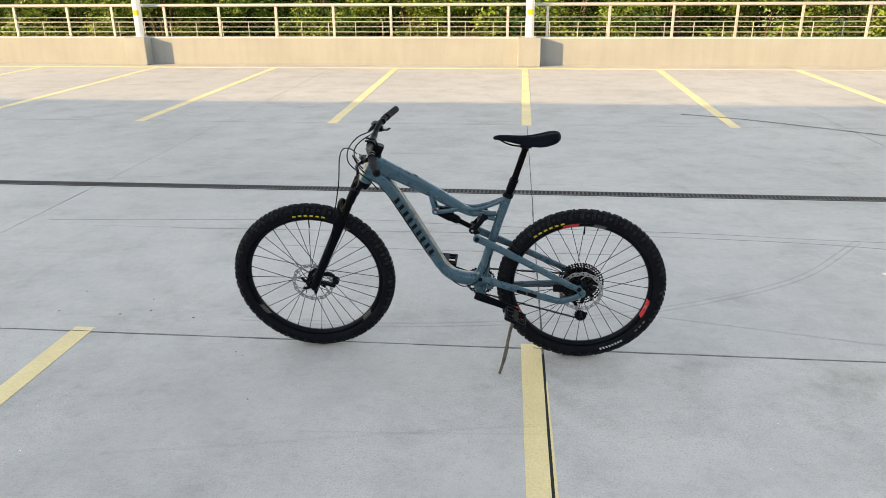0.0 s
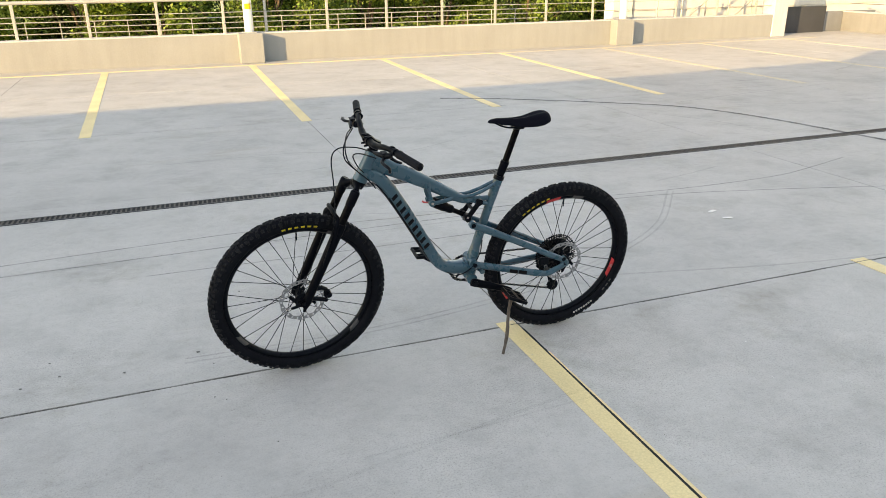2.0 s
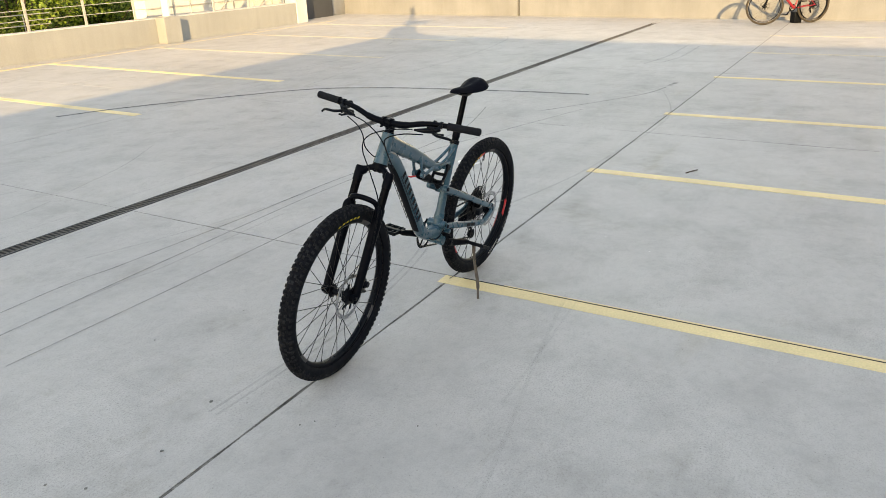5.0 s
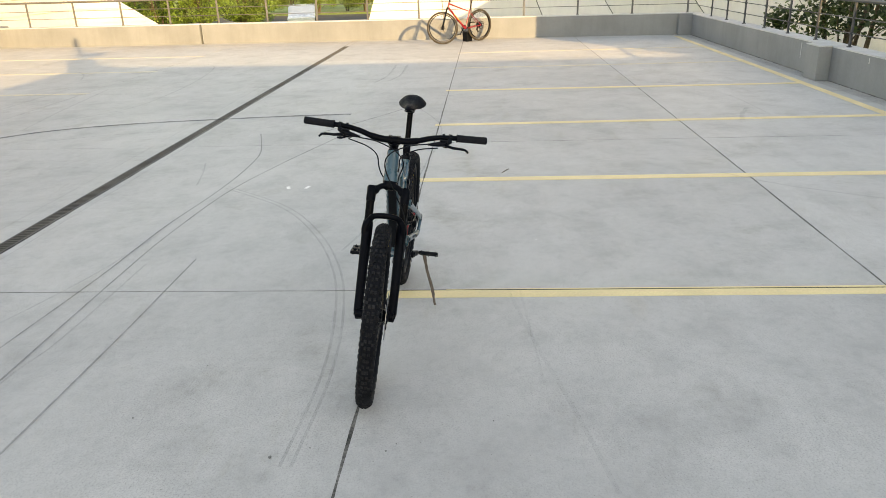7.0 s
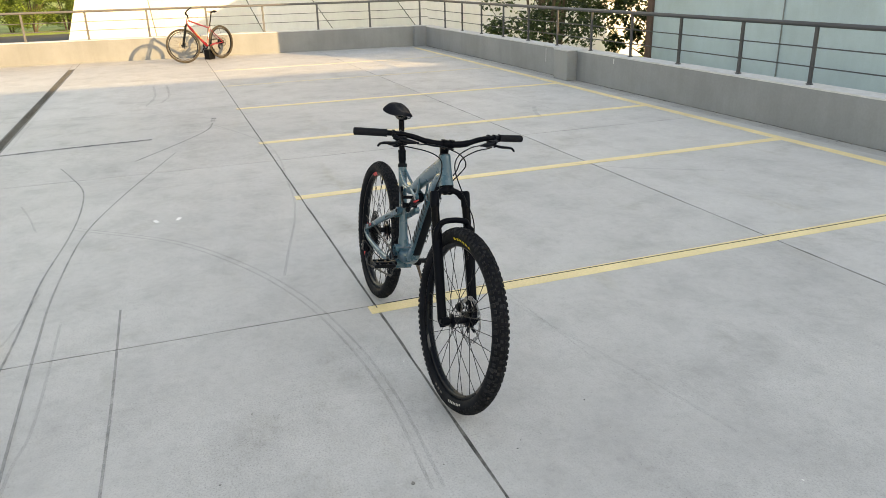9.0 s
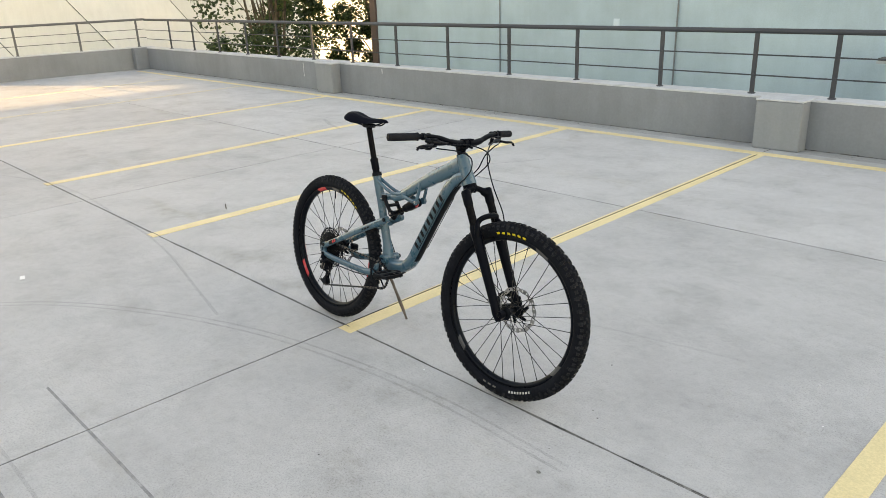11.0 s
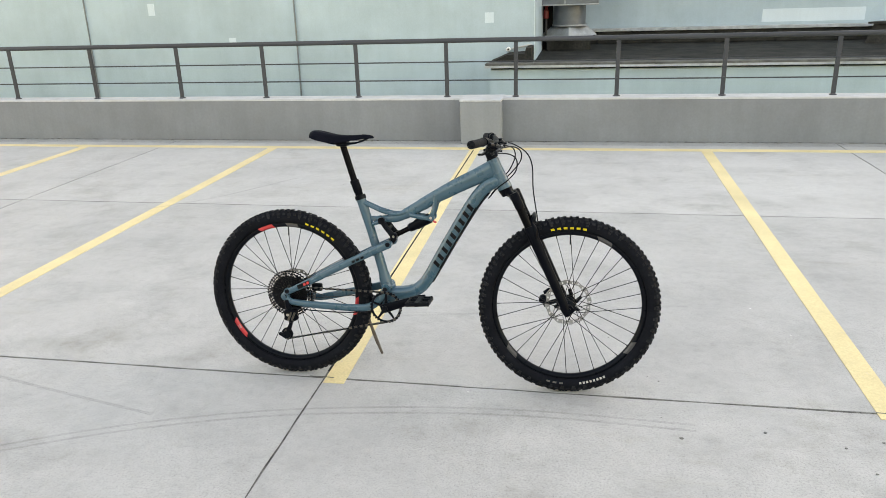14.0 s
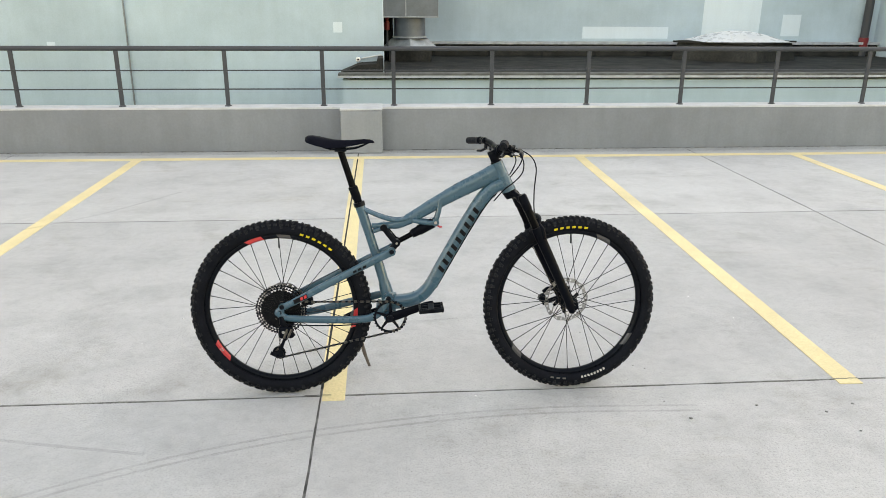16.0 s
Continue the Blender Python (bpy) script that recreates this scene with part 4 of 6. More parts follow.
M_SADDLE = surface("saddle_cover", (0.0050, 0.0058, 0.0095), 0.55, spec=0.06, tint=(0.7, 0.82, 1.0), spread=0.12, coarse=20, fine=300, relief=0.3, space="object", ior=1.25)
M_DISC = surface("steel_brake_disc", (0.34, 0.345, 0.35), 0.36, 1.0, spread=0.1, coarse=20, fine=200, relief=0, space="object")
M_CHAIN = surface("worn_chain_steel", (0.085, 0.083, 0.080), 0.4, 0.9, spread=0.3, coarse=80, fine=300, relief=0, space="object")
M_COG = surface("dark_sprocket_steel", (0.0085, 0.0090, 0.0105), 0.36, 0.3, spec=0.2, spread=0.3, coarse=60, fine=300, relief=0, space="object", ior=1.25)
M_SPOKE = surface("black_spoke_steel", (0.02, 0.02, 0.021), 0.35, 0.6, spec=0.3, spread=0.1, relief=0, space="object")
M_INK = surface("black_decal", (0.006, 0.006, 0.007), 0.5, spec=0.1, spread=0.05, relief=0)
M_GOLD = surface("yellow_tyre_print", (0.62, 0.47, 0.02), 0.6, spread=0.12, coarse=30, relief=0)
M_PRINT = surface("white_tyre_print", (0.36, 0.36, 0.355), 0.6, spread=0.15, coarse=30, relief=0)
M_REDINK = surface("red_decal", (0.55, 0.03, 0.035), 0.4, spread=0.06, relief=0)
M_GREYINK = surface("grey_decal", (0.055, 0.055, 0.058), 0.5, spread=0.1, relief=0)
M_TANTYRE = surface("dusty_tan_tyre", (0.052, 0.046, 0.038), 0.75, spec=0.1, spread=0.3, coarse=14, fine=120, relief=0.3, space="object")
M_REDFRAME = surface("red_frame_paint", (0.22, 0.008, 0.016), 0.3, spread=0.05, relief=0, coat=0.7, space="object")
M_BOLT = surface("bolt_steel", (0.4, 0.4, 0.4), 0.35, 1.0, spread=0.1, relief=0)


def arc_plate(bm, r0, r1, a0, a1, y, lift, n=4, slant=0.0):
    """A thin curved plate on a wheel's side at y, from angle a0 to a1 in degrees."""
    rows = []
    for i in range(n + 1):
        a = radians(a0 + (a1 - a0) * i / n)
        b = a + radians(slant)
        rows.append((bm.verts.new((math.cos(a) * r0, y, math.sin(a) * r0)), bm.verts.new((math.cos(b) * r1, y + lift, math.sin(b) * r1))))
    for p, q in zip(rows, rows[1:]):
        bm.faces.new((p[0], q[0], q[1], p[1]))


def tread(R, n=92):
    """Blocks of the tread, in pairs along the middle with cornering blocks at the edges."""
    verts, faces = [], []

    def knob(a, y, lean, t, w, h):
        ca, sa = math.cos(a), math.sin(a)
        rad = Vector((ca, 0, sa))
        tan = Vector((-sa, 0, ca))
        up = (rad * math.cos(lean) + Vector((0, 1, 0)) * math.sin(lean)).normalized()
        sd = tan.cross(up)
        foot = rad * (R - 0.036) + up * 0.0303
        b = len(verts)
        for z, k in ((0.0, 1.12), (h, 0.9)):
            for i, j in ((-1, -1), (1, -1), (1, 1), (-1, 1)):
                verts.append(tuple(foot + tan * t * i * k + sd * w * j * k + up * z))
        faces.extend([(b + 4, b + 5, b + 6, b + 7), (b, b + 1, b + 5, b + 4), (b + 1, b + 2, b + 6, b + 5), (b + 2, b + 3, b + 7, b + 6), (b + 3, b, b + 4, b + 7)])

    for i in range(n):
        a = 2 * math.pi * i / n
        st = 2 * math.pi / n
        wide = i % 2 == 0
        for s in (-1, 1):
            knob(a, 0, s * (0.20 if wide else 0.29), 0.0066 if wide else 0.0054, 0.0050, 0.0044)
            if wide:
                knob(a + st * 0.5, 0, s * 0.62, 0.0056, 0.0044, 0.0040)
            knob(a + st * 0.3, 0, s * (1.02 if wide else 0.96), 0.0074 if wide else 0.0060, 0.0056, 0.0044 if wide else 0.0040)
            if wide:
                knob(a + st * 0.3, 0, s * 1.36, 0.0050, 0.0035, 0.0022)
    me = bpy.data.meshes.new("tread")
    me.from_pydata(verts, [], faces)
    me.materials.append(M_KNOB)
    return me


def wheel_size(rim, r, a0, s):
    """The number 29 in pale print along the rim at angle a0 on side s."""
    cu = bpy.data.curves.new("size_print", "FONT")
    cu.body, cu.size, cu.align_x, cu.align_y = "29", 0.019, "CENTER", "CENTER"
    src = bpy.data.objects.new("size_print", cu)
    me = bpy.data.meshes.new_from_object(src)
    bpy.data.objects.remove(src)
    me.materials.clear()
    me.materials.append(M_PRINT)
    ob = new("size_print", me)
    ob.parent = rim
    a = radians(a0)
    out = Vector((math.cos(a), 0, math.sin(a)))
    up = -out if out.z < 0.3 else out
    nrm = Vector((0, s, 0))
    side = up.cross(nrm)
    at = out * r + nrm * 0.0172
    ob.matrix_basis = Matrix(((side.x, up.x, nrm.x, at.x), (side.y, up.y, nrm.y, at.y), (side.z, up.z, nrm.z, at.z), (0, 0, 0, 1)))
    ob["label"] = "pale wheel size number"


def bike_wheel(parent, name, centre, R, spokes=32, fat=0.030, knobs=True, turn=None, disc_y=0.055, prints=(), rim_prints=(), tyre=None, disc=None):
    """A spoked wheel on the y axis: the rim is the part, all else hangs under it. A print may name the one side that bears it."""
    rb = R - 0.064
    prof = [(rb + 0.004, -0.0145), (rb + 0.006, -0.012), (rb + 0.001, -0.010), (rb + 0.001, 0.010), (rb + 0.006, 0.012), (rb + 0.004, 0.0145), (rb - 0.006, 0.0155), (rb - 0.014, 0.009), (rb - 0.0155, 0.0), (rb - 0.014, -0.009), (rb - 0.006, -0.0155)]
    rim = part(name, lathe(bmn(), prof, (0, 0, 0), (0, 1, 0), 84, True), M_BLACK, parent, "black alloy rim", smooth=True)
    rim.matrix_basis = (turn or Matrix()) @ Matrix.Translation(centre)
    c0 = R - 0.006 - fat
    prof = []
    for i in range(15):
        a = radians(-142 + 284 * i / 14)
        prof.append((c0 + fat * math.cos(a), fat * math.sin(a) * 1.02))
    part("tyre", lathe(bmn(), [(max(p[0], rb + 0.001), p[1]) for p in prof], (0, 0, 0), (0, 1, 0), 84, True), tyre or M_TYRE, rim, "black knobbly tyre" if knobs else "dusty tan-sided tyre", smooth=True)
    if knobs:
        ob = new("tread", tread(R))
        ob.parent = rim
        ob["label"] = "dusty black rubber tread blocks"
        ob["kind"] = "stuff"
    part("hub", lathe(bmn(), [(0.0, -0.062), (0.010, -0.062), (0.011, -0.040), (0.029, -0.034), (0.029, -0.031), (0.015, -0.026), (0.014, 0.026), (0.029, 0.031), (0.029, 0.034), (0.022, 0.040), (0.011, 0.048), (0.010, 0.062), (0.0, 0.062)], (0, 0, 0), (0, 1, 0), 24), M_BLACK, rim, smooth=True)
    protos = {}
    for i in range(spokes):
        side, lead = (1 if i % 2 else -1), (1 if (i // 2) % 2 else -1)
        a = 2 * math.pi * i / spokes
        key = (side, lead)
        if key not in protos:
            h = lead * radians(62)
            p = Vector((math.cos(h) * 0.0275, side * 0.0325, math.sin(h) * 0.0275))
            q = Vector((rb - 0.013, side * 0.002, 0))
            bm = rod(bmn(), p, q, 0.00145, 6)
            rod(bm, q - (q - p).normalized() * 0.014, q, 0.0022, 6)
            protos[key] = part("spoke", bm, M_SPOKE, rim)
            ob = protos[key]
        else:
            ob = new("spoke", protos[key].data)
            ob.parent = rim
        ob.matrix_basis = Matrix.Rotation(-a, 4, "Y")
    # brake disc with a wavy rim and swept arms
    bm = bmn()
    n = 72
    rows = []
    for i in range(n):
        a = 2 * math.pi * i / n
        ro = 0.0965 + 0.0022 * math.sin(a * 12)
        ri = 0.0800 + 0.0022 * math.sin(a * 12 + 1.6)
        rows.append([bm.verts.new((math.cos(a) * r, y, math.sin(a) * r)) for r, y in ((ri, -0.001), (ri + 0.0042, -0.001), (ro - 0.0042, -0.001), (ro, -0.001), (ro, 0.001), (ro - 0.0042, 0.001), (ri + 0.0042, 0.001), (ri, 0.001))])
    for i in range(n):
        p, q = rows[i], rows[(i + 1) % n]
        slot = i % 3 == 0
        for j in range(8):
            if slot and j in (1, 5):
                continue
            bm.faces.new((p[j], p[(j + 1) % 8], q[(j + 1) % 8], q[j]))
        if slot:
            bm.faces.new((p[1], q[1], q[6], p[6]))
            bm.faces.new((p[2], p[5], q[5], q[2]))
            bm.faces.new((p[1], p[6], p[5], p[2]))
            bm.faces.new((q[1], q[2], q[5], q[6]))
    for k in range(6):
        a = 2 * math.pi * k / 6
        pts = [(math.cos(a + t * 0.7) * (0.030 + 0.048 * t), 0, math.sin(a + t * 0.7) * (0.030 + 0.048 * t)) for t in (0, 0.35, 0.7, 1.0)]
        tube(bm, pts, 0.0012, 4, (0, 1, 0), 2.4)
    d = part("brake_disc", bm, disc or M_DISC, rim, "thin steel brake disc")
    d.location = (0, disc_y, 0)
    bm = lathe(bmn(), [(0.0, -0.006), (0.034, -0.005), (0.034, 0.005), (0.018, 0.010), (0.0, 0.010)], (0, disc_y, 0), (0, 1, 0), 24)
    for k in range(6):
        a = 2 * math.pi * k / 6 - 0.05
        pts = [(math.cos(a + t * 0.5) * (0.016 + 0.044 * t), disc_y + 0.0015, math.sin(a + t * 0.5) * (0.016 + 0.044 * t)) for t in (0, 0.5, 1.0)]
        tube(bm, pts, 0.0032, 6, (0, 1, 0), [3.8, 2.0])
    part("disc_carrier", bm, M_BLACK, rim, "black disc carrier")
    part("valve", rod(bmn(), (0, 0, rb - 0.014), (0, 0, rb - 0.055), 0.003, 8), M_BLACK, rim)
    for a0, span, count, mat_, r0, r1, *only in prints:
        for s in only or (-1, 1):
            step = span / count
            for k in range(count):
                bm = bmn()
                # runs down the sidewall, just proud of it
                def wall_y(r):
                    c = max(-1.0, min(1.0, (r - c0) / fat))
                    return fat * 1.02 * math.sqrt(max(0.0, 1 - c * c)) + 0.0012
                mid = (r0 + r1) / 2
                for ra, rc in ((r0, mid), (mid, r1)):
                    arc_plate(bm, ra, rc, a0 - span / 2 + step * k + step * 0.12, a0 - span / 2 + step * (k + 1) - step * 0.30, s * wall_y(ra), s * (wall_y(rc) - wall_y(ra)), 3)
                part("tyre_print", bm, mat_, rim)
    for a1, a2, span, mat_ in rim_prints:
        for s, a0 in ((-1, a1), (1, a2)):
            bm = bmn()
            arc_plate(bm, rb - 0.0135, rb - 0.006, a0 - span / 2, a0 + span / 2, s * 0.0108, s * 0.0056, 6, 1.2)
            arc_plate(bm, rb - 0.006, rb + 0.004, a0 - span / 2 + 1.2, a0 + span / 2 + 1.2, s * 0.0164, s * -0.0004, 6, 1.2)
            part("rim_decal", bm, mat_, rim, "coloured decal on the rim")
            if mat_ is M_REDINK and span > 14:
                wheel_size(rim, rb - 0.005, a0, s)
    return rim


def gear(bm, r, r_in, teeth, y, thick, depth=0.004):
    n = teeth * 4
    rows = []
    for i in range(n):
        a = 2 * math.pi * i / n
        ro = r + (depth / 2 if i % 4 in (0, 1) else -depth / 2)
        rows.append([bm.verts.new((math.cos(a) * q, y + h, math.sin(a) * q)) for q, h in ((r_in, -thick / 2), (ro, -thick / 2), (ro, thick / 2), (r_in, thick / 2))])
    for i in range(n):
        p, q = rows[i], rows[(i + 1) % n]
        for j in range(4):
            bm.faces.new((p[j], p[(j + 1) % 4], q[(j + 1) % 4], q[j]))


def moved(bm, m):
    bmesh.ops.transform(bm, matrix=m, verts=bm.verts)
    return bm


def pedal(parent, centre, name="pedal", tilt=0.0):
    x, y, z = centre
    bm = bmn()
    for y0, y1 in ((-0.050, -0.040), (0.040, 0.050)):
        box(bm, x - 0.048, x + 0.048, y + y0, y + y1, z - 0.008, z + 0.008, 0.003)
    for x0, x1 in ((-0.05, -0.040), (0.040, 0.05)):
        box(bm, x + x0, x + x1, y - 0.048, y + 0.048, z - 0.008, z + 0.008, 0.003)
    box(bm, x - 0.012, x + 0.012, y - 0.05, y + 0.05, z - 0.009, z + 0.009, 0.004)
    for s in (-1, 1):
        box(bm, x - 0.044, x + 0.044, y + s * 0.020 - 0.004, y + s * 0.020 + 0.004, z - 0.006, z + 0.006, 0.002)
    for i in (-0.044, 0.044):
        for j in (-0.036, 0.0, 0.036):
            rod(bm, (x + i, y + j, z - 0.012), (x + i, y + j, z + 0.012), 0.002, 6)
    c = Vector(centre)
    moved(bm, Matrix.Translation(c) @ Matrix.Rotation(radians(tilt), 4, "Y") @ Matrix.Translation(-c))
    return part(name, bm, M_PLASTIC, parent, "black platform pedal with grip pins")


def saddle_mesh():
    """A padded shell: raised rounded tail, dipped middle, narrow drooping nose."""
    # along the length: place, half width, crown height, depth of the skirt
    st = [(0.124, 0.012, 1.078, 0.006), (0.127, 0.034, 1.086, 0.016), (0.136, 0.054, 1.091, 0.026), (0.152, 0.066, 1.093, 0.033), (0.175, 0.070, 1.090, 0.037), (0.205, 0.063, 1.083, 0.037), (0.240, 0.050, 1.076, 0.033),
          (0.280, 0.037, 1.073, 0.027), (0.320, 0.028, 1.074, 0.022), (0.355, 0.023, 1.076, 0.018), (0.382, 0.018, 1.074, 0.014), (0.395, 0.012, 1.070, 0.010), (0.400, 0.005, 1.065, 0.005)]
    bm = bmn()
    rings = []
    for x, w, z, deep in st:
        ring = []
        for j in range(13):
            u = -1 + 2 * j / 12
            drop = deep * abs(u) ** 2.6
            dip = 0.005 * max(0, 1 - abs(u) * 3.5) if 0.15 < x < 0.34 else 0
            ring.append(bm.verts.new((x, u * w, z - drop - dip)))
        for j in range(9):
            u = 1 - 2 * (j + 1) / 10
            ring.append(bm.verts.new((x, u * w * 0.9, z - deep * (0.78 + 0.22 * abs(u)))))
        rings.append(ring)
    n = len(rings[0])
    for a, b in zip(rings, rings[1:]):
        for j in range(n):
            bm.faces.new((a[j], a[(j + 1) % n], b[(j + 1) % n], b[j]))
    bm.faces.new(rings[0])
    bm.faces.new(rings[-1][::-1])
    bmesh.ops.recalc_face_normals(bm, faces=bm.faces)
    return bm


def side_bars(parent, centre_line, y, count, mat_, high, fill=0.72, name="print_bar", label="", skew=0.0, sides=(-1, 1)):
    """Plain bars in a row along a straight line on a tube's side."""
    p, q = Vector(centre_line[0]), Vector(centre_line[1])
    d = (q - p)
    run = d.length
    d.normalize()
    u = Vector((-d.z, 0, d.x))
    step = run / count
    for k in range(count):
        a = p + d * step * (k + (1 - fill) / 2)
        w = step * fill
        for s in sides:
            bm = bmn()
            at = lambda i, j: bm.verts.new((lambda v: (v.x, s * y, v.z))(a + d * (w * i + skew * (j + 0.5)) + u * high * j))
            bm.faces.new([at(0, -0.5), at(1, -0.5), at(1, 0.5), at(0, 0.5)])
            part(name, bm, mat_, parent, label)


def top_bars(parent, p, q, half, count, mat_, fill=0.7):
    """Plain bars across the top of a tube."""
    p, q = Vector(p), Vector(q)
    for k in range(count):
        a, b = p.lerp(q, (k + (1 - fill) / 2) / count), p.lerp(q, (k + (1 + fill) / 2) / count)
        bm = bmn()
        bm.faces.new([bm.verts.new(v) for v in ((a.x, -half, a.z), (b.x, -half, b.z), (b.x, half, b.z), (a.x, half, a.z))])
        part("print_bar", bm, mat_, parent)


BIKE_AT = Matrix.Translation((0.139, -0.039, 0.0)) @ Matrix.Rotation(radians(180 - 0.68), 4, "Z") @ Matrix.Rotation(radians(-6.72), 4, "X")
WB, R_W = 1.220, 0.3768
bike = thing("mountain_bike", "grey-blue full-suspension mountain bike propped upright on a stick", "bicycle", at=BIKE_AT)

# frame
frm = bmn()
tube(frm, [(0.897, 0, 0.980), (0.912, 0, 0.945), (0.935, 0, 0.895), (0.950, 0, 0.862)], [0.025, 0.0255, 0.028, 0.031], 20)
tt = spline([(0.897, 0, 0.941), (0.83, 0, 0.9065), (0.74, 0, 0.862), (0.644, 0, 0.810), (0.56, 0, 0.761), (0.50, 0, 0.730), (0.44, 0, 0.721), (0.382, 0, 0.722)], 5)
tube(frm, tt, [0.022, 0.022, 0.022, 0.021, 0.020, 0.018, 0.015, 0.012], 16, flat=[1.62, 1.48, 1.34, 1.22, 1.10, 1.0, 0.9, 0.85, 0.85], power=2.7)
DT = [(0.925, 0, 0.893), (0.88, 0, 0.872), (0.835, 0, 0.823), (0.782, 0, 0.741), (0.727, 0, 0.6475), (0.664, 0, 0.536), (0.625, 0, 0.467), (0.588, 0, 0.425), (0.54, 0, 0.402), (0.46, 0, 0.392)]
tube(frm, spline(DT, 5), [0.026, 0.027, 0.028, 0.028, 0.028, 0.028, 0.028, 0.029, 0.031, 0.032], 18, flat=[1.0, 0.92], power=3.0)
tube(frm, spline([(0.333, 0, 0.812), (0.352, 0, 0.752), (0.385, 0, 0.64), (0.418, 0, 0.52), (0.448, 0, 0.40)], 4), [0.0205, 0.0205, 0.019, 0.021, 0.026], 16)
for s in (-1, 1):
    tube(frm, spline([(0.545, s * 0.013, 0.756), (0.49, s * 0.017, 0.745), (0.43, s * 0.017, 0.757), (0.352, s * 0.012, 0.790)], 4), 0.0065, 10, flat=1.25)
    tube(frm, spline([(0.664, s * 0.019, 0.828), (0.660, s * 0.021, 0.785), (0.645, s * 0.022, 0.735)], 4), 0.0055, 10, flat=1.7)
    tube(frm, spline([(0.648, s * 0.022, 0.733), (0.61, s * 0.021, 0.734), (0.55, s * 0.018, 0.744)], 4), 0.0055, 10, flat=1.8)
    lathe(frm, [(0.0, -0.007), (0.015, -0.007), (0.015, 0.007), (0.0, 0.007)], (0.645, s * 0.022, 0.735), (0, 1, 0), 16)
    tube(frm, [(0.45, s * 0.016, 0.718), (0.425, s * 0.02, 0.712), (0.39, s * 0.012, 0.70)], 0.009, 8)
tube(frm, [(0.447, 0, 0.43), (0.449, 0, 0.345)], [0.030, 0.026], 14, flat=1.1)
lathe(frm, [(0.0, -0.040), (0.024, -0.040), (0.024, 0.040), (0.0, 0.040)], (0.449, 0, 0.343), (0, 1, 0), 24)
lathe(frm, [(0.0, -0.046), (0.020, -0.046), (0.020, 0.046), (0.0, 0.046)], (0.447, 0, 0.424), (0, 1, 0), 20)
frame_part = part("frame", frm, M_FRAME, bike, "satin grey-blue aluminium frame", smooth=True)
for c in ((0.645, 0.735), (0.447, 0.424)):
    for s in (-1, 1):
        y = 0.0305 if c[0] > 0.6 else 0.0475
        bm = lathe(bmn(), [(0.0, 0.0), (0.006, 0.0), (0.006, 0.002), (0.0, 0.002)], (c[0], s * y, c[1]), (0, s, 0), 10)
        part("bolt", bm, M_BOLT if c[0] > 0.6 else M_BLACK, frame_part)
side_bars(frame_part, ((0.657, 0, 0.521), (0.818, 0, 0.795)), 0.0298, 9, M_INK, 0.029, 0.46, "print_bar", "black print bar on the down tube", 0.007, (-1, 1))
side_bars(frame_part, ((0.680, 0, 0.520), (0.835, 0, 0.784)), 0.0288, 1, M_INK, 0.004, 1.0, "pinstripe")
top_bars(frame_part, (0.715, 0, 0.8835), (0.775, 0, 0.9145), 0.009, 2, M_INK)
top_bars(frame_part, (0.785, 0, 0.9195), (0.822, 0, 0.9385), 0.006, 3, M_REDINK)
for t, k in ((0.35, 1), (0.6, 2)):
    part("cable_stop", box(bmn(), 0.70 + t * 0.2, 0.715 + t * 0.2, -0.006, 0.006, 0.808 + t * 0.11, 0.822 + t * 0.11, 0.003), M_BLACK, frame_part)
part("chain_guard_pad", moved(tube(bmn(), spline([(0.885, 0, 0.845), (0.850, 0, 0.800), (0.800, 0, 0.722), (0.745, 0, 0.630), (0.682, 0, 0.520), (0.645, 0, 0.456)], 4), 0.019, 10, flat=0.35), Matrix.Identity(4)), M_PLASTIC, frame_part, "black guard under the down tube", smooth=True)

# swingarm
arm = bmn()
for s in (-1, 1):
    tube(arm, spline([(0.468, s * 0.043, 0.621), (0.40, s * 0.046, 0.589), (0.24, s * 0.058, 0.512), (0.09, s * 0.071, 0.435), (0.012, s * 0.073, 0.398)], 4), [0.010, 0.010, 0.0095, 0.009, 0.009], 12, flat=[1.75, 1.5], power=2.6)
    if s < 0:
        stay = [(0.012, s * 0.073, 0.402), (-0.002, s * 0.074, 0.378), (0.014, s * 0.074, 0.361), (0.06, s * 0.074, 0.350), (0.20, s * 0.068, 0.341), (0.325, s * 0.057, 0.336), (0.385, s * 0.053, 0.347), (0.420, s * 0.051, 0.380), (0.447, s * 0.050, 0.424)]
    else:
        stay = [(0.012, s * 0.073, 0.402), (-0.002, s * 0.074, 0.380), (0.012, s * 0.074, 0.366), (0.048, s * 0.074, 0.349), (0.092, s * 0.073, 0.336), (0.158, s * 0.068, 0.348), (0.284, s * 0.060, 0.381), (0.37, s * 0.053, 0.403), (0.447, s * 0.050, 0.424)]
    tube(arm, spline(stay, 4), [0.008, 0.010, 0.009, 0.009, 0.0095, 0.010, 0.010, 0.010, 0.009], 12, flat=[1.5, 1.7], power=2.6)
    lathe(arm, [(0.0, -0.010), (0.017, -0.010), (0.017, 0.010), (0.0, 0.010)], (0.463, s * 0.045, 0.620), (0, 1, 0), 18)
    lathe(arm, [(0.0, -0.006), (0.019, -0.006), (0.019, 0.006), (0.0, 0.006)], (0.0, s * 0.073, 0.378), (0, 1, 0), 18)
    lathe(arm, [(0.0, -0.006), (0.014, -0.006), (0.014, 0.006), (0.0, 0.006)], (0.012, s * 0.074, 0.402), (0, 1, 0), 18)
tube(arm, [(0.40, -0.045, 0.578), (0.40, 0.045, 0.578)], 0.011, 10, (0, 0, 1))
tube(arm, [(0.405, -0.05, 0.380), (0.405, 0.05, 0.380)], 0.012, 10, (0, 0, 1))
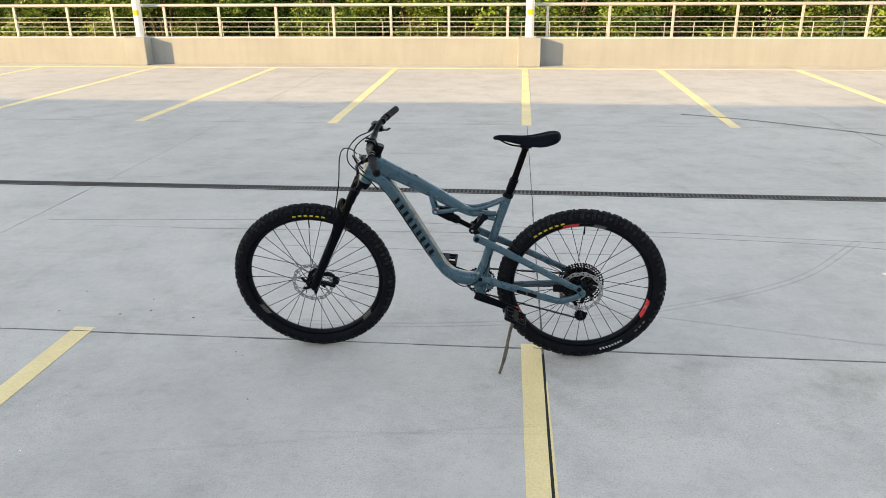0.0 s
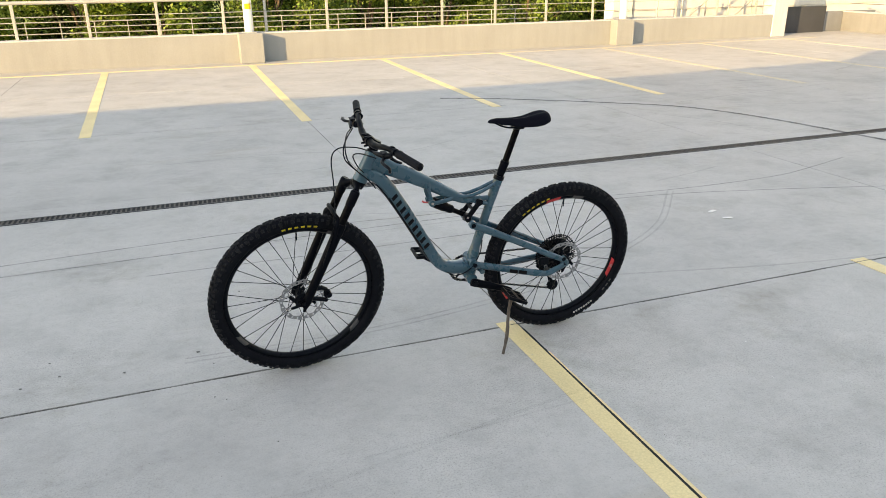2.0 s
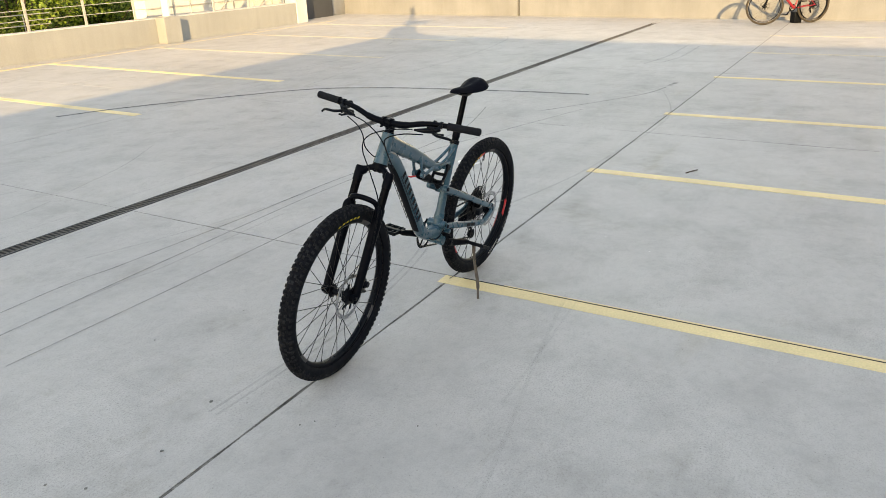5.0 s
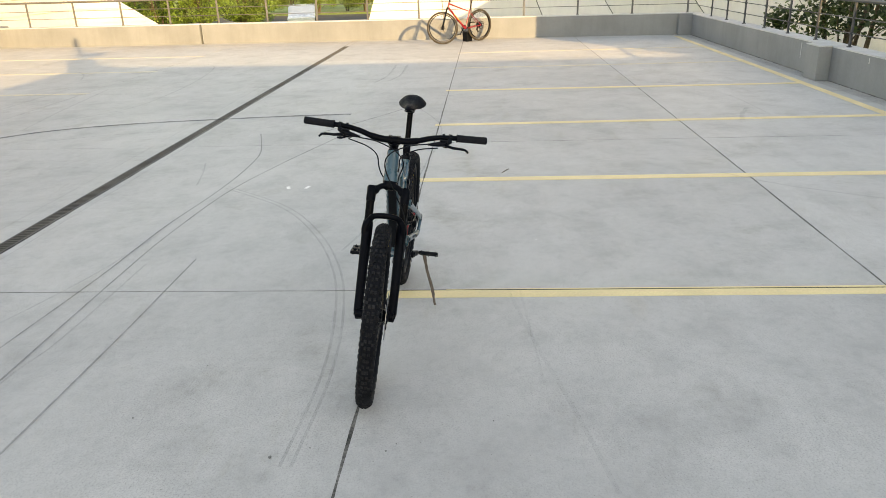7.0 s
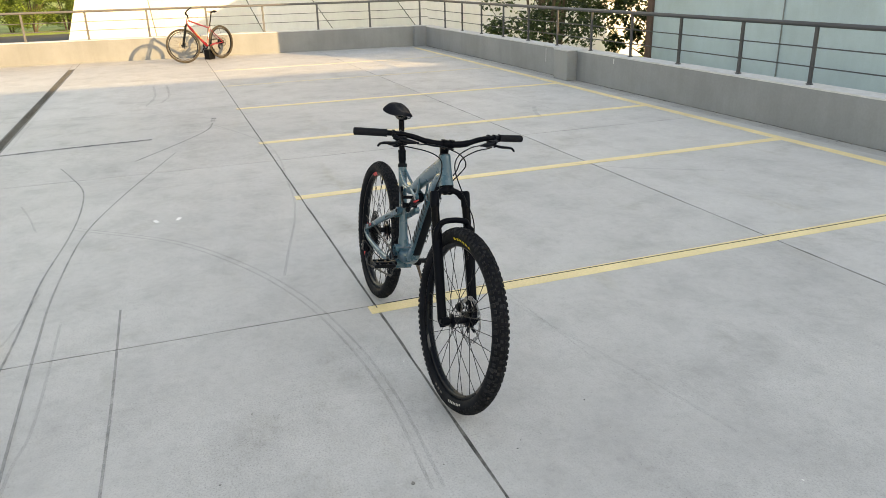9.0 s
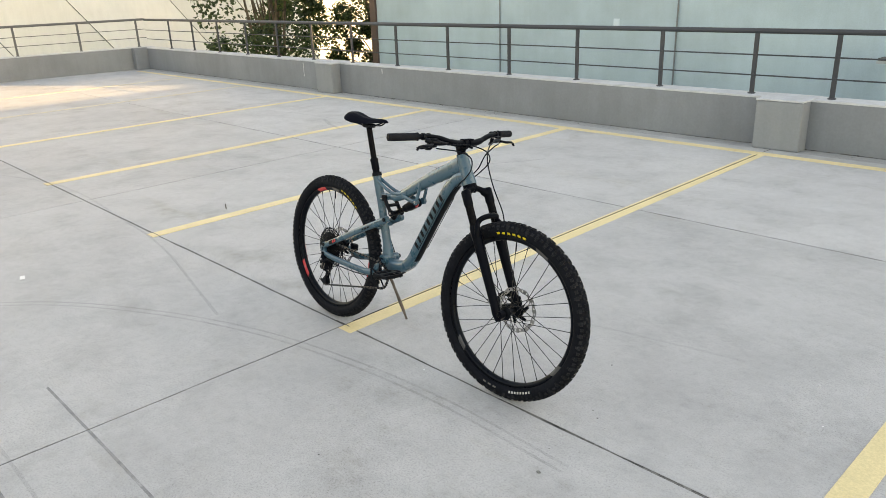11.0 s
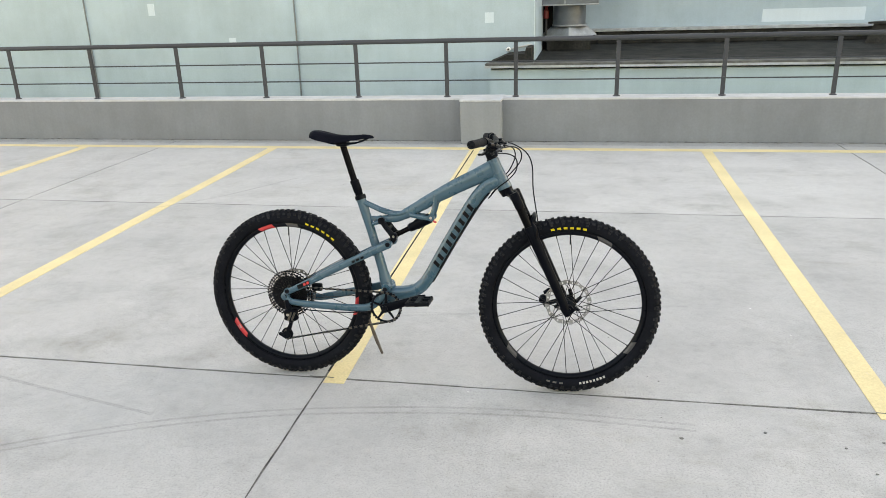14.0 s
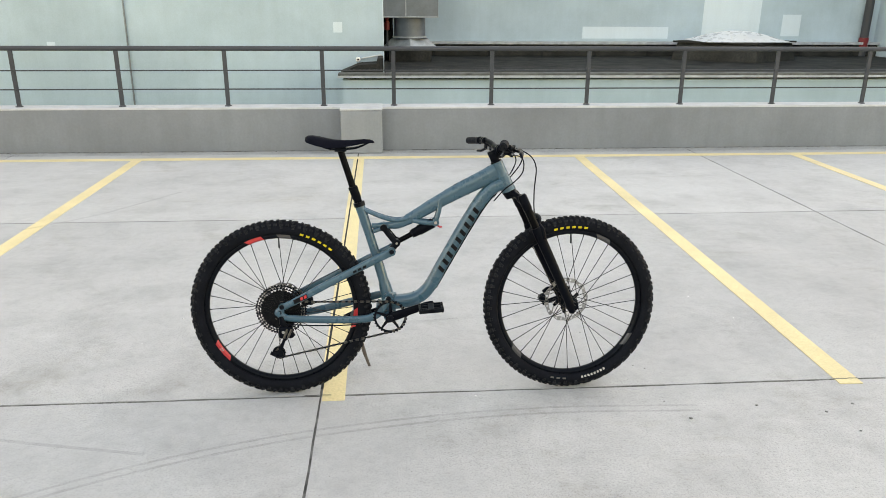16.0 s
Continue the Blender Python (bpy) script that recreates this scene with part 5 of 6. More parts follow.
swing = part("swingarm", arm, M_FRAME, bike, "grey-blue rear swingarm", smooth=True)
for x, y, z in ((0.463, 0.0555, 0.620), (0.0, 0.0795, 0.378), (0.012, 0.0805, 0.402), (0.447, 0.0595, 0.424)):
    for s in (-1, 1):
        part("bolt", lathe(bmn(), [(0.0, 0.0), (0.010, 0.0), (0.010, 0.003), (0.006, 0.004), (0.0, 0.003)], (x, s * y, z), (0, s, 0), 14), M_BLACK, swing)
side_bars(swing, ((0.19, 0, 0.3565), (0.285, 0, 0.3815)), 0.0790, 2, M_INK, 0.017, 0.85, "print_bar", "black print bar on the chain stay", 0.004, (1,))
side_bars(swing, ((0.06, 0, 0.421), (0.115, 0, 0.447)), 0.0812, 1, M_INK, 0.018, 1.0, "print_bar", "", 0.003, (-1,))
side_bars(swing, ((0.085, 0, 0.433), (0.115, 0, 0.447)), 0.0820, 2, M_REDINK, 0.012, 0.7, "print_bar", "red print bar by the rear axle", 0.003, (-1,))
side_bars(swing, ((0.30, 0, 0.537), (0.36, 0, 0.565)), 0.0628, 3, M_INK, 0.009, 0.7, "print_bar", "", 0.003, (-1,))

# rocker and shock
rk = bmn()
for s in (-1, 1):
    tube(rk, [(0.432, s * 0.030, 0.717), (0.455, s * 0.031, 0.685), (0.485, s * 0.030, 0.648)], [0.006, 0.006, 0.006], 8, flat=[2.0, 2.0])
    for x, z in ((0.432, 0.717), (0.484, 0.652)):
        lathe(rk, [(0.0, -0.006), (0.015, -0.006), (0.015, 0.006), (0.0, 0.006)], (x, s * 0.030, z), (0, 1, 0), 16)
tube(rk, [(0.458, -0.03, 0.684), (0.458, 0.03, 0.684)], 0.008, 8, (0, 0, 1))
rocker = part("rocker_link", rk, M_BLACK, bike, "black forged rocker link", smooth=True)
for s in (-1, 1):
    part("bolt", lathe(bmn(), [(0.0, 0.0), (0.005, 0.0), (0.005, 0.003), (0.0, 0.003)], (0.484, s * 0.036, 0.652), (0, s, 0), 10), M_BOLT, rocker)
sf, sr = Vector((0.645, 0, 0.735)), Vector((0.486, 0, 0.652))
sd = (sr - sf).normalized()
bm = tube(bmn(), [sf + sd * k for k in (0.006, 0.012, 0.075, 0.080, 0.105)], [0.014, 0.022, 0.022, 0.019, 0.019], 18)
shock = part("shock", bm, M_SATIN, bike, "black air shock absorber", smooth=True)
part("shaft", tube(bmn(), [sf + sd * 0.10, sr], 0.011, 14), M_GLOSS, shock, smooth=True)
part("seal", tube(bmn(), [sf + sd * 0.103, sf + sd * 0.112], 0.017, 16), M_PLASTIC, shock)
part("rebound_lever", tube(bmn(), [(0.648, -0.012, 0.724), (0.662, -0.03, 0.718), (0.668, -0.04, 0.720)], 0.004, 8), M_REDINK, shock, "small red lever")
part("yoke", tube(bmn(), [(0.484, 0, 0.652), (0.474, 0, 0.634), (0.464, 0, 0.622)], 0.012, 12, flat=1.2), M_BLACK, shock, smooth=True)
part("eyelet", lathe(bmn(), [(0.0, -0.026), (0.012, -0.026), (0.012, 0.026), (0.0, 0.026)], sr, (0, 1, 0), 14), M_BLACK, shock)

# rear wheel, drive train
bike_wheel(bike, "rear_wheel", (0, 0, R_W - 0.001), R_W, 32, 0.030, True, None, 0.050,
                  [(62, 27, 6, M_GOLD, 0.3255, 0.3350), (-118, 20, 8, M_PRINT, 0.3285, 0.3375, 1), (-146, 14, 3, M_GREYINK, 0.329, 0.336, 1)],
                  [(107, 77, 13, M_REDINK), (214, 197, 17, M_REDINK), (-10, -30, 15, M_REDINK), (84, 100, 10, M_GREYINK)])
cas = bmn()
RINGS = [0.104, 0.0935, 0.083, 0.074, 0.066, 0.0585, 0.0515, 0.045, 0.039, 0.033, 0.028, 0.023]
for k, r in enumerate(RINGS):
    inner = r - 0.0062 if k < 2 else (RINGS[k + 1] - 0.003 if k < 11 else 0.012)
    gear(cas, r, inner, max(11, int(r * 490)), -0.022 - k * 0.0028, 0.0018, 0.005)
for k in range(8):
    a = 2 * math.pi * k / 8
    tube(cas, [(math.cos(a) * 0.05, -0.028, math.sin(a) * 0.05), (math.cos(a + 0.18) * 0.099, -0.0225, math.sin(a + 0.18) * 0.099)], 0.0016, 6, flat=[3.2, 2.0])
for k in range(10):
    a = 2 * math.pi * k / 10
    tube(cas, [(math.cos(a) * 0.035, -0.042, math.sin(a) * 0.035), (math.cos(a + 0.12) * 0.064, -0.034, math.sin(a + 0.12) * 0.064), (math.cos(a + 0.2) * 0.090, -0.026, math.sin(a + 0.2) * 0.090)], 0.0015, 6, flat=[2.6, 1.8])
lathe(cas, [(0.012, -0.024), (0.040, -0.0245), (0.036, -0.040), (0.014, -0.052)], (0, 0, 0), (0, 1, 0), 28)
cas_part = part("cassette", cas, M_COG, bike, "dark open steel sprocket cassette")
cas_part.location = (0, 0, R_W - 0.001)
crk = bmn()
gear(crk, 0.069, 0.059, 32, -0.066, 0.0035, 0.005)
for k in range(5):
    a = 2 * math.pi * k / 5 + 0.3
    tube(crk, [(math.cos(a) * 0.012, -0.067, math.sin(a) * 0.012), (math.cos(a) * 0.061, -0.066, math.sin(a) * 0.061)], 0.003, 6, flat=[2.6, 1.3])
ring_part = part("chainring", crk, M_BLACK, bike, "black chainring")
ring_part.location = (0.453, 0, 0.348)
for s, ex, ez in ((-1, 0.166, 0.060), (1, -0.166, -0.055)):
    d = Vector((ex, 0, ez))
    p0 = Vector((0.453, s * 0.080, 0.348))
    bm = tube(bmn(), [p0 - d * 0.10, p0, p0 + d * 0.5 + Vector((0, s * 0.006, 0)), p0 + d * 0.94 + Vector((0, s * 0.012, 0)), p0 + d * 1.08 + Vector((0, s * 0.012, 0))], [0.007, 0.009, 0.008, 0.0075, 0.005], 12, flat=[2.4, 1.7], power=2.8)
    c = part("crank_arm", bm, M_SATIN, bike, "black crank arm", smooth=True)
    part("axle_cap", lathe(bmn(), [(0.0, 0.0), (0.014, 0.0), (0.014, 0.004), (0.009, 0.005), (0.0, 0.004)], p0 + Vector((0, s * 0.008, 0)), (0, s, 0), 16), M_BLACK, c)
    part("pedal_axle", rod(bmn(), p0 + d + Vector((0, s * 0.010, 0)), p0 + d + Vector((0, s * 0.035, 0)), 0.006, 10), M_BLACK, c)
    pedal(bike, p0 + d + Vector((0, s * 0.072, 0)), "pedal", -26.0 if s > 0 else -4.0)

# chain: over the chainring, back along the top, round sprocket and pulleys, and forward below
top_s, r_s = Vector((0.0, -0.040, R_W)), 0.036
pul_u, pul_l = Vector((0.022, -0.044, 0.285)), Vector((-0.011, -0.048, 0.194))
cr = Vector((0.453, -0.066, 0.348))
path = [cr + Vector((0.0, 0, -0.066)), cr + Vector((0.045, 0, -0.047)), cr + Vector((0.066, 0, 0)), cr + Vector((0.045, 0, 0.047)), cr + Vector((0.0, 0, 0.066)), top_s + Vector((0.0, 0, r_s)),
        top_s + Vector((-0.026, 0, 0.026)), top_s + Vector((-r_s, 0, 0)), top_s + Vector((-0.02, 0, -0.031)), pul_u + Vector((0.018, 0, 0.0)), pul_l.lerp(pul_u, 0.5), pul_l + Vector((-0.02, 0, 0)), pul_l + Vector((0, 0, -0.021)), cr + Vector((0.0, 0, -0.066))]
seg, acc = [], 0.0
verts, faces, tones = [], [], []
flip = 0
for p, q in zip(path, path[1:]):
    run = (q - p).length
    d = (q - p).normalized()
    u = Vector((-d.z, 0, d.x))
    while acc < run:
        c = p + d * acc
        w = 0.0035 if flip else 0.0022
        b = len(verts)
        for i in (-1, 1):
            for j in (-1, 1):
                for k in (-1, 1):
                    verts.append(tuple(c + d * (0.0066 if flip else 0.0060) * i + Vector((0, w * j, 0)) + u * (0.0042 if flip else 0.0030) * k))
        faces += [(b, b + 1, b + 3, b + 2), (b + 4, b + 6, b + 7, b + 5), (b, b + 4, b + 5, b + 1), (b + 2, b + 3, b + 7, b + 6), (b, b + 2, b + 6, b + 4), (b + 1, b + 5, b + 7, b + 3)]
        tones += [flip] * 6
        flip = 1 - flip
        acc += 0.0127
    acc -= run
me = bpy.data.meshes.new("chain")
me.from_pydata(verts, [], faces)
me.materials.append(M_BLACK)
me.materials.append(M_CHAIN)
for f, tone in zip(me.polygons, tones):
    f.material_index = tone
chain = new("chain", me)
chain.parent = bike
tagged(chain, "worn dark steel chain", kind="stuff")
dr = bmn()
tube(dr, [(0.008, -0.078, 0.362), (0.012, -0.082, 0.335), (0.028, -0.078, 0.312)], [0.010, 0.013, 0.011], 10)
tube(dr, [(0.028, -0.080, 0.315), (0.026, -0.070, 0.292)], 0.013, 10)
box(dr, -0.004, 0.052, -0.096, -0.056, 0.270, 0.322, 0.009)
tube(dr, [(0.044, -0.086, 0.292), (0.056, -0.086, 0.278)], [0.013, 0.010], 10)
tube(dr, [(0.030, -0.085, 0.300), (0.020, -0.078, 0.272), (0.018, -0.064, 0.262)], [0.012, 0.010, 0.010], 10)
der = part("derailleur", dr, M_SATIN, bike, "black rear derailleur", smooth=True)
bm = bmn()
for y in (-0.0375, -0.0565):
    tube(bm, [(pul_u.x + 0.006, y, pul_u.z + 0.008), (pul_u.lerp(pul_l, 0.5).x, y, pul_u.lerp(pul_l, 0.5).z), (pul_l.x - 0.004, y, pul_l.z - 0.010)], 0.0015, 8, flat=[4.0, 5.0])
lathe(bm, [(0.0, -0.001), (0.017, -0.001), (0.017, 0.001), (0.0, 0.001)], (pul_l.x, -0.0575, pul_l.z), (0, 1, 0), 20)
tube(bm, [(pul_l.x - 0.036, -0.0565, pul_l.z + 0.004), (pul_l.x - 0.004, -0.0565, pul_l.z - 0.008)], 0.0016, 8, flat=[5.0, 8.0])
lathe(bm, [(0.0, -0.0008), (0.027, -0.0008), (0.027, 0.0008), (0.0, 0.0008)], (pul_l.x - 0.004, -0.0385, pul_l.z), (0, 1, 0), 22)
part("cage", bm, M_BLACK, der)
# two paler bars paint the highlights on the derailleur's body
for dx in (-0.006, 0.010):
    part("link", tube(bmn(), [(0.040 + dx, -0.099, 0.312), (0.024 + dx, -0.099, 0.276)], 0.0022, 6, flat=2.2), M_CHAIN, der, "steel-coloured bar standing in for a highlight on the derailleur")
part("link_bolt", lathe(bmn(), [(0.0, 0.0), (0.006, 0.0), (0.006, 0.003), (0.0, 0.003)], (0.016, -0.097, 0.300), (0, -1, 0), 12), M_BOLT, der)
for c in (pul_u, pul_l):
    bm = bmn()
    gear(bm, 0.024, 0.004, 12, 0, 0.004, 0.006)
    ob = part("pulley", moved(bm, Matrix.Translation((c.x, -0.047, c.z))), M_PLASTIC, der)
part("rear_caliper", box(bmn(), 0.075, 0.125, 0.040, 0.062, 0.372, 0.408, 0.007), M_BLACK, bike, "black brake caliper")

# seat
bm = tube(bmn(), [(0.334, 0, 0.806), (0.3255, 0, 0.832), (0.3245, 0, 0.835), (0.312, 0, 0.872), (0.3115, 0, 0.873), (0.308, 0, 0.884)], [0.0165, 0.0165, 0.0185, 0.0185, 0.020, 0.019], 18)
post = part("seatpost", bm, M_SATIN, bike, "black dropper seat post", smooth=True)
part("clamp_collar", tube(bmn(), [(0.336, 0, 0.803), (0.331, 0, 0.820)], 0.0235, 18), M_BLACK, post, smooth=True)
part("inner_post", tube(bmn(), [(0.309, 0, 0.88), (0.263, 0, 1.032)], 0.0138, 16), M_GLOSS, post, "glossy black inner post", smooth=True)
part("saddle_clamp", box(bmn(), 0.240, 0.288, -0.024, 0.024, 1.026, 1.046, 0.006), M_BLACK, post)
sad = part("saddle", saddle_mesh(), M_SADDLE, bike, "slim black padded saddle", smooth=True)
for s in (-1, 1):
    part("saddle_rail", tube(bmn(), spline([(0.378, s * 0.008, 1.062), (0.345, s * 0.018, 1.047), (0.305, s * 0.022, 1.038), (0.225, s * 0.022, 1.038), (0.18, s * 0.030, 1.054), (0.155, s * 0.034, 1.066)], 4), 0.0036, 8), M_BLACK, sad, smooth=True)

# front end, turned a little to the left
AX = Vector((-0.4226, 0, 0.9063))
HB = Vector((0.950, 0, 0.862))
STEER = Matrix.Translation(HB) @ Matrix.Rotation(radians(4.1), 4, AX) @ Matrix.Translation(-HB)
AXLE = Vector((WB, 0, R_W - 0.001))


def front(name, bm, mat_, parent, label="", smooth=True):
    ob = part(name, bm, mat_, parent, label, smooth)
    if parent is bike:
        ob.matrix_basis = STEER
    return ob


def on_leg(z, s, ahead=0.0):
    k = (z - AXLE.z) / AX.z
    p = AXLE + AX * k + Vector((-0.012, 0, -0.0056))
    return Vector((p.x + ahead, s * 0.070, z))


bm = bmn()
for s in (-1, 1):
    tube(bm, spline([on_leg(0.824, s), on_leg(0.838, s) * 0.5 + Vector((0.955, 0, 0.852)) * 0.5, Vector((0.960, 0, 0.850))], 4), [0.018, 0.0125, 0.020], 12, (1, 0, 0), 1.0)
    tube(bm, [on_leg(0.790, s), on_leg(0.794, s), on_leg(0.843, s), on_leg(0.850, s)], [0.0175, 0.0192, 0.0192, 0.0145], 18)
tube(bm, [HB - AX * 0.03, HB], [0.024, 0.030], 18)
fork = front("fork", bm, M_SATIN, bike, "satin black suspension fork")
for s in (-1, 1):
    part("stanchion", tube(bmn(), [on_leg(0.80, s), on_leg(0.66, s)], 0.0168, 20), M_GLOSS, fork, "glossy black stanchion", smooth=True)
for s in (-1, 1):
    low = bmn()
    pts = [on_leg(z, s) for z in (0.715, 0.705, 0.66, 0.55, 0.45, 0.40)] + [AXLE + Vector((-0.016, s * 0.069, 0.004)), AXLE + Vector((-0.004, s * 0.066, -0.026))]
    tube(low, pts, [0.0195, 0.0218, 0.0215, 0.0200, 0.0188, 0.0186, 0.0195, 0.013], 18)
    lathe(low, [(0.0, -0.016), (0.018, -0.015), (0.018, 0.013), (0.0, 0.014)], AXLE + Vector((0, s * 0.062, 0)), (0, 1, 0), 18)
    part("lower_leg", low, M_SATIN, fork, "matt black lower fork leg", smooth=True)
side_l, side_r = Vector((0, -0.007, 0)), Vector((0, 0.007, 0))
arch = [on_leg(0.670, -1, 0.010) + side_l, on_leg(0.705, -1, 0.020) + side_l, Vector((1.062, -0.062, 0.728)), Vector((1.070, -0.046, 0.746)), Vector((1.072, 0, 0.752)), Vector((1.070, 0.046, 0.746)), Vector((1.062, 0.062, 0.728)), on_leg(0.705, 1, 0.020) + side_r, on_leg(0.670, 1, 0.010) + side_r]
part("fork_bridge", tube(bmn(), spline(arch, 4), [0.0115, 0.011, 0.0095, 0.009, 0.009, 0.009, 0.0095, 0.011, 0.0115], 12, (1, 0, 0), 1.35), M_SATIN, fork, smooth=True)
part("front_axle", rod(bmn(), AXLE + Vector((0, -0.085, 0)), AXLE + Vector((0, 0.085, 0)), 0.008, 14), M_BLACK, fork, smooth=True)
bm = box(bmn(), 1.100, 1.130, 0.036, 0.064, 0.366, 0.408, 0.0135)
lathe(bm, [(0.0, -0.017), (0.011, -0.017), (0.013, -0.012), (0.013, 0.012), (0.011, 0.017), (0.0, 0.017)], (1.110, 0.052, 0.386), (0, 1, 0), 16)
tube(bm, [(1.118, 0.056, 0.412), (1.140, 0.058, 0.425), (1.166, 0.060, 0.425)], [0.008, 0.010, 0.010], 8)
tube(bm, [(1.118, 0.056, 0.358), (1.150, 0.058, 0.372), (1.190, 0.060, 0.384)], [0.008, 0.010, 0.010], 8)
part("brake_caliper", bm, M_BLACK, fork, "black brake caliper")
bike_wheel(bike, "front_wheel", tuple(AXLE), R_W, 32, 0.030, True, STEER, 0.048,
                    [(92, 27, 6, M_GOLD, 0.3255, 0.3350), (-71, 20, 8, M_PRINT, 0.3285, 0.3375, -1), (-98, 14, 3, M_GREYINK, 0.329, 0.336, -1)],
                    [(62, 118, 12, M_GREYINK), (-35, -35, 11, M_GREYINK), (-140, -140, 11, M_GREYINK)])

stem = front("stem", tube(bmn(), [(0.888, 0, 1.000), (0.898, 0, 1.018), (0.912, 0, 1.030)], [0.019, 0.018, 0.020], 14, flat=1.1), M_SATIN, bike, "short black stem")
part("headset_spacer", tube(bmn(), [HB + AX * 0.126, HB + AX * 0.134, HB + AX * 0.136, HB + AX * 0.172], [0.0235, 0.0225, 0.0185, 0.0175], 18), M_SATIN, stem, smooth=True)
for s in (-1, 1):
    plate = part("face_plate", tube(bmn(), [(0.912, s * 0.010, 1.031), (0.912, s * 0.024, 1.031)], 0.0195, 16, (0, 0, 1)), M_SATIN, stem, smooth=True)
    for dz in (-0.017, 0.017):
        part("bolt", rod(bmn(), (0.922, s * 0.017, 1.031 + dz), (0.936, s * 0.017, 1.031 + dz), 0.0042, 8), M_BLACK, plate)
part("top_cap", tube(bmn(), [HB + AX * 0.168, HB + AX * 0.180], [0.019, 0.017], 16), M_BLACK, stem, smooth=True)
half = [(0.912, 0.0, 1.031), (0.913, 0.045, 1.031), (0.910, 0.09, 1.037), (0.902, 0.145, 1.052), (0.893, 0.19, 1.059), (0.880, 0.24, 1.060), (0.862, 0.31, 1.058), (0.844, 0.380, 1.056)]
full = [(x, -y, z) for x, y, z in half[:0:-1]] + half
bar = front("handlebar", tube(bmn(), spline(full, 4), [0.0108, 0.0108, 0.0108, 0.0115, 0.0140, 0.0150, 0.0140, 0.0115, 0.0108, 0.0108, 0.0108], 14, (0, 0, 1)), M_SATIN, bike, "wide black riser handlebar")
for s in (-1, 1):
    P = lambda x, y, z: Vector((x, s * y, z))
    part("grip", tube(bmn(), [P(0.876, 0.256, 1.0598), P(0.8755, 0.260, 1.0598), P(0.868, 0.290, 1.0588), P(0.847, 0.370, 1.0562), P(0.844, 0.382, 1.056)], [0.0172, 0.0154, 0.0150, 0.0154, 0.0150], 18, (0, 0, 1)), M_GRIP, bar, "black rubber grip", smooth=True)
    part("bar_end_cap", tube(bmn(), [P(0.844, 0.381, 1.056), P(0.8432, 0.385, 1.056)], [0.012, 0.009], 14, (0, 0, 1)), M_BLACK, bar)
    bm = bmn()
    tube(bm, [P(0.8845, 0.224, 1.0605), P(0.8815, 0.235, 1.060)], 0.0150, 14, (0, 0, 1))
    tube(bm, [P(0.898, 0.232, 1.049), P(0.914, 0.212, 1.042), P(0.930, 0.178, 1.038), P(0.938, 0.150, 1.036)], [0.0095, 0.0125, 0.0100, 0.0060], 10, (0, 0, 1))
    tube(bm, [P(0.888, 0.229, 1.060), P(0.904, 0.226, 1.047)], 0.0075, 8, (0, 0, 1))
    br = part("brake_lever", bm, M_BLACK, bar, "black hydraulic brake lever", smooth=True)
    part("reservoir_lid", box(bmn(), 0.906, 0.928, min(s * 0.186, s * 0.218), max(s * 0.186, s * 0.218), 1.050, 1.055, 0.002), M_PLASTIC, br)
    part("pivot_bolt", lathe(bmn(), [(0.0, -0.012), (0.0045, -0.012), (0.0045, 0.012), (0.0, 0.012)], P(0.921, 0.216, 1.038), (0, 0, 1), 10), M_BLACK, br)
    part("lever_blade", tube(bmn(), spline([P(0.921, 0.214, 1.036), P(0.937, 0.240, 1.032), P(0.937, 0.272, 1.031), P(0.929, 0.296, 1.026), P(0.931, 0.308, 1.015)], 4), [0.0055, 0.0060, 0.0056, 0.0050, 0.0045], 10, (0, 0, 1), 1.2), M_BLACK, br, smooth=True)
    part("hose_nut", tube(bmn(), [P(0.936, 0.156, 1.0362), P(0.942, 0.140, 1.0358)], 0.0048, 8, (0, 0, 1)), M_BLACK, br)
    bm = bmn()
    tube(bm, [P(0.884, 0.205, 1.060), P(0.885, 0.196, 1.060)], 0.0145, 12, (0, 0, 1))
    if s < 0:
        box(bm, 0.884, 0.916, s * 0.194 - 0.019, s * 0.194 + 0.019, 1.018, 1.040, 0.007)
        tube(bm, [P(0.888, 0.195, 1.022), P(0.872, 0.222, 1.012), P(0.862, 0.240, 1.013)], [0.0055, 0.0045], 8, (0, 0, 1), 1.6)
        tube(bm, [P(0.905, 0.198, 1.022), P(0.912, 0.220, 1.014), P(0.908, 0.236, 1.014)], [0.005, 0.004], 8, (0, 0, 1), 1.6)
    else:
        tube(bm, [P(0.892, 0.200, 1.046), P(0.888, 0.198, 1.026)], [0.009, 0.007], 10, (1, 0, 0))
        tube(bm, [P(0.888, 0.198, 1.026), P(0.872, 0.212, 1.016), P(0.860, 0.232, 1.016)], [0.0055, 0.0045], 8, (0, 0, 1), 1.8)
    part("shifter" if s < 0 else "dropper_remote", bm, M_BLACK, bar, smooth=True)


def cable(pts, r=0.0026):
    part("cable", tube(bmn(), spline(pts, 6), r, 7, (0, 0, 1)), M_PLASTIC, bike, smooth=True)


cable([(0.945, 0.145, 1.036), (0.985, 0.075, 1.030), (1.036, 0.005, 1.005), (1.060, -0.012, 0.955), (1.062, 0.03, 0.86), (1.074, 0.082, 0.755), (1.092, 0.088, 0.66), (1.135, 0.088, 0.53), (1.150, 0.070, 0.455)])
cable([(0.948, -0.140, 1.036), (0.985, -0.06, 1.036), (1.010, 0.02, 1.010), (1.005, 0.055, 0.965), (0.965, 0.045, 0.915), (0.925, 0.032, 0.875), (0.89, 0.026, 0.83)])
cable([(0.930, -0.185, 1.022), (0.975, -0.10, 1.010), (1.000, -0.055, 0.985), (0.998, -0.045, 0.940), (0.965, -0.038, 0.900), (0.925, -0.031, 0.868), (0.885, -0.027, 0.822)])
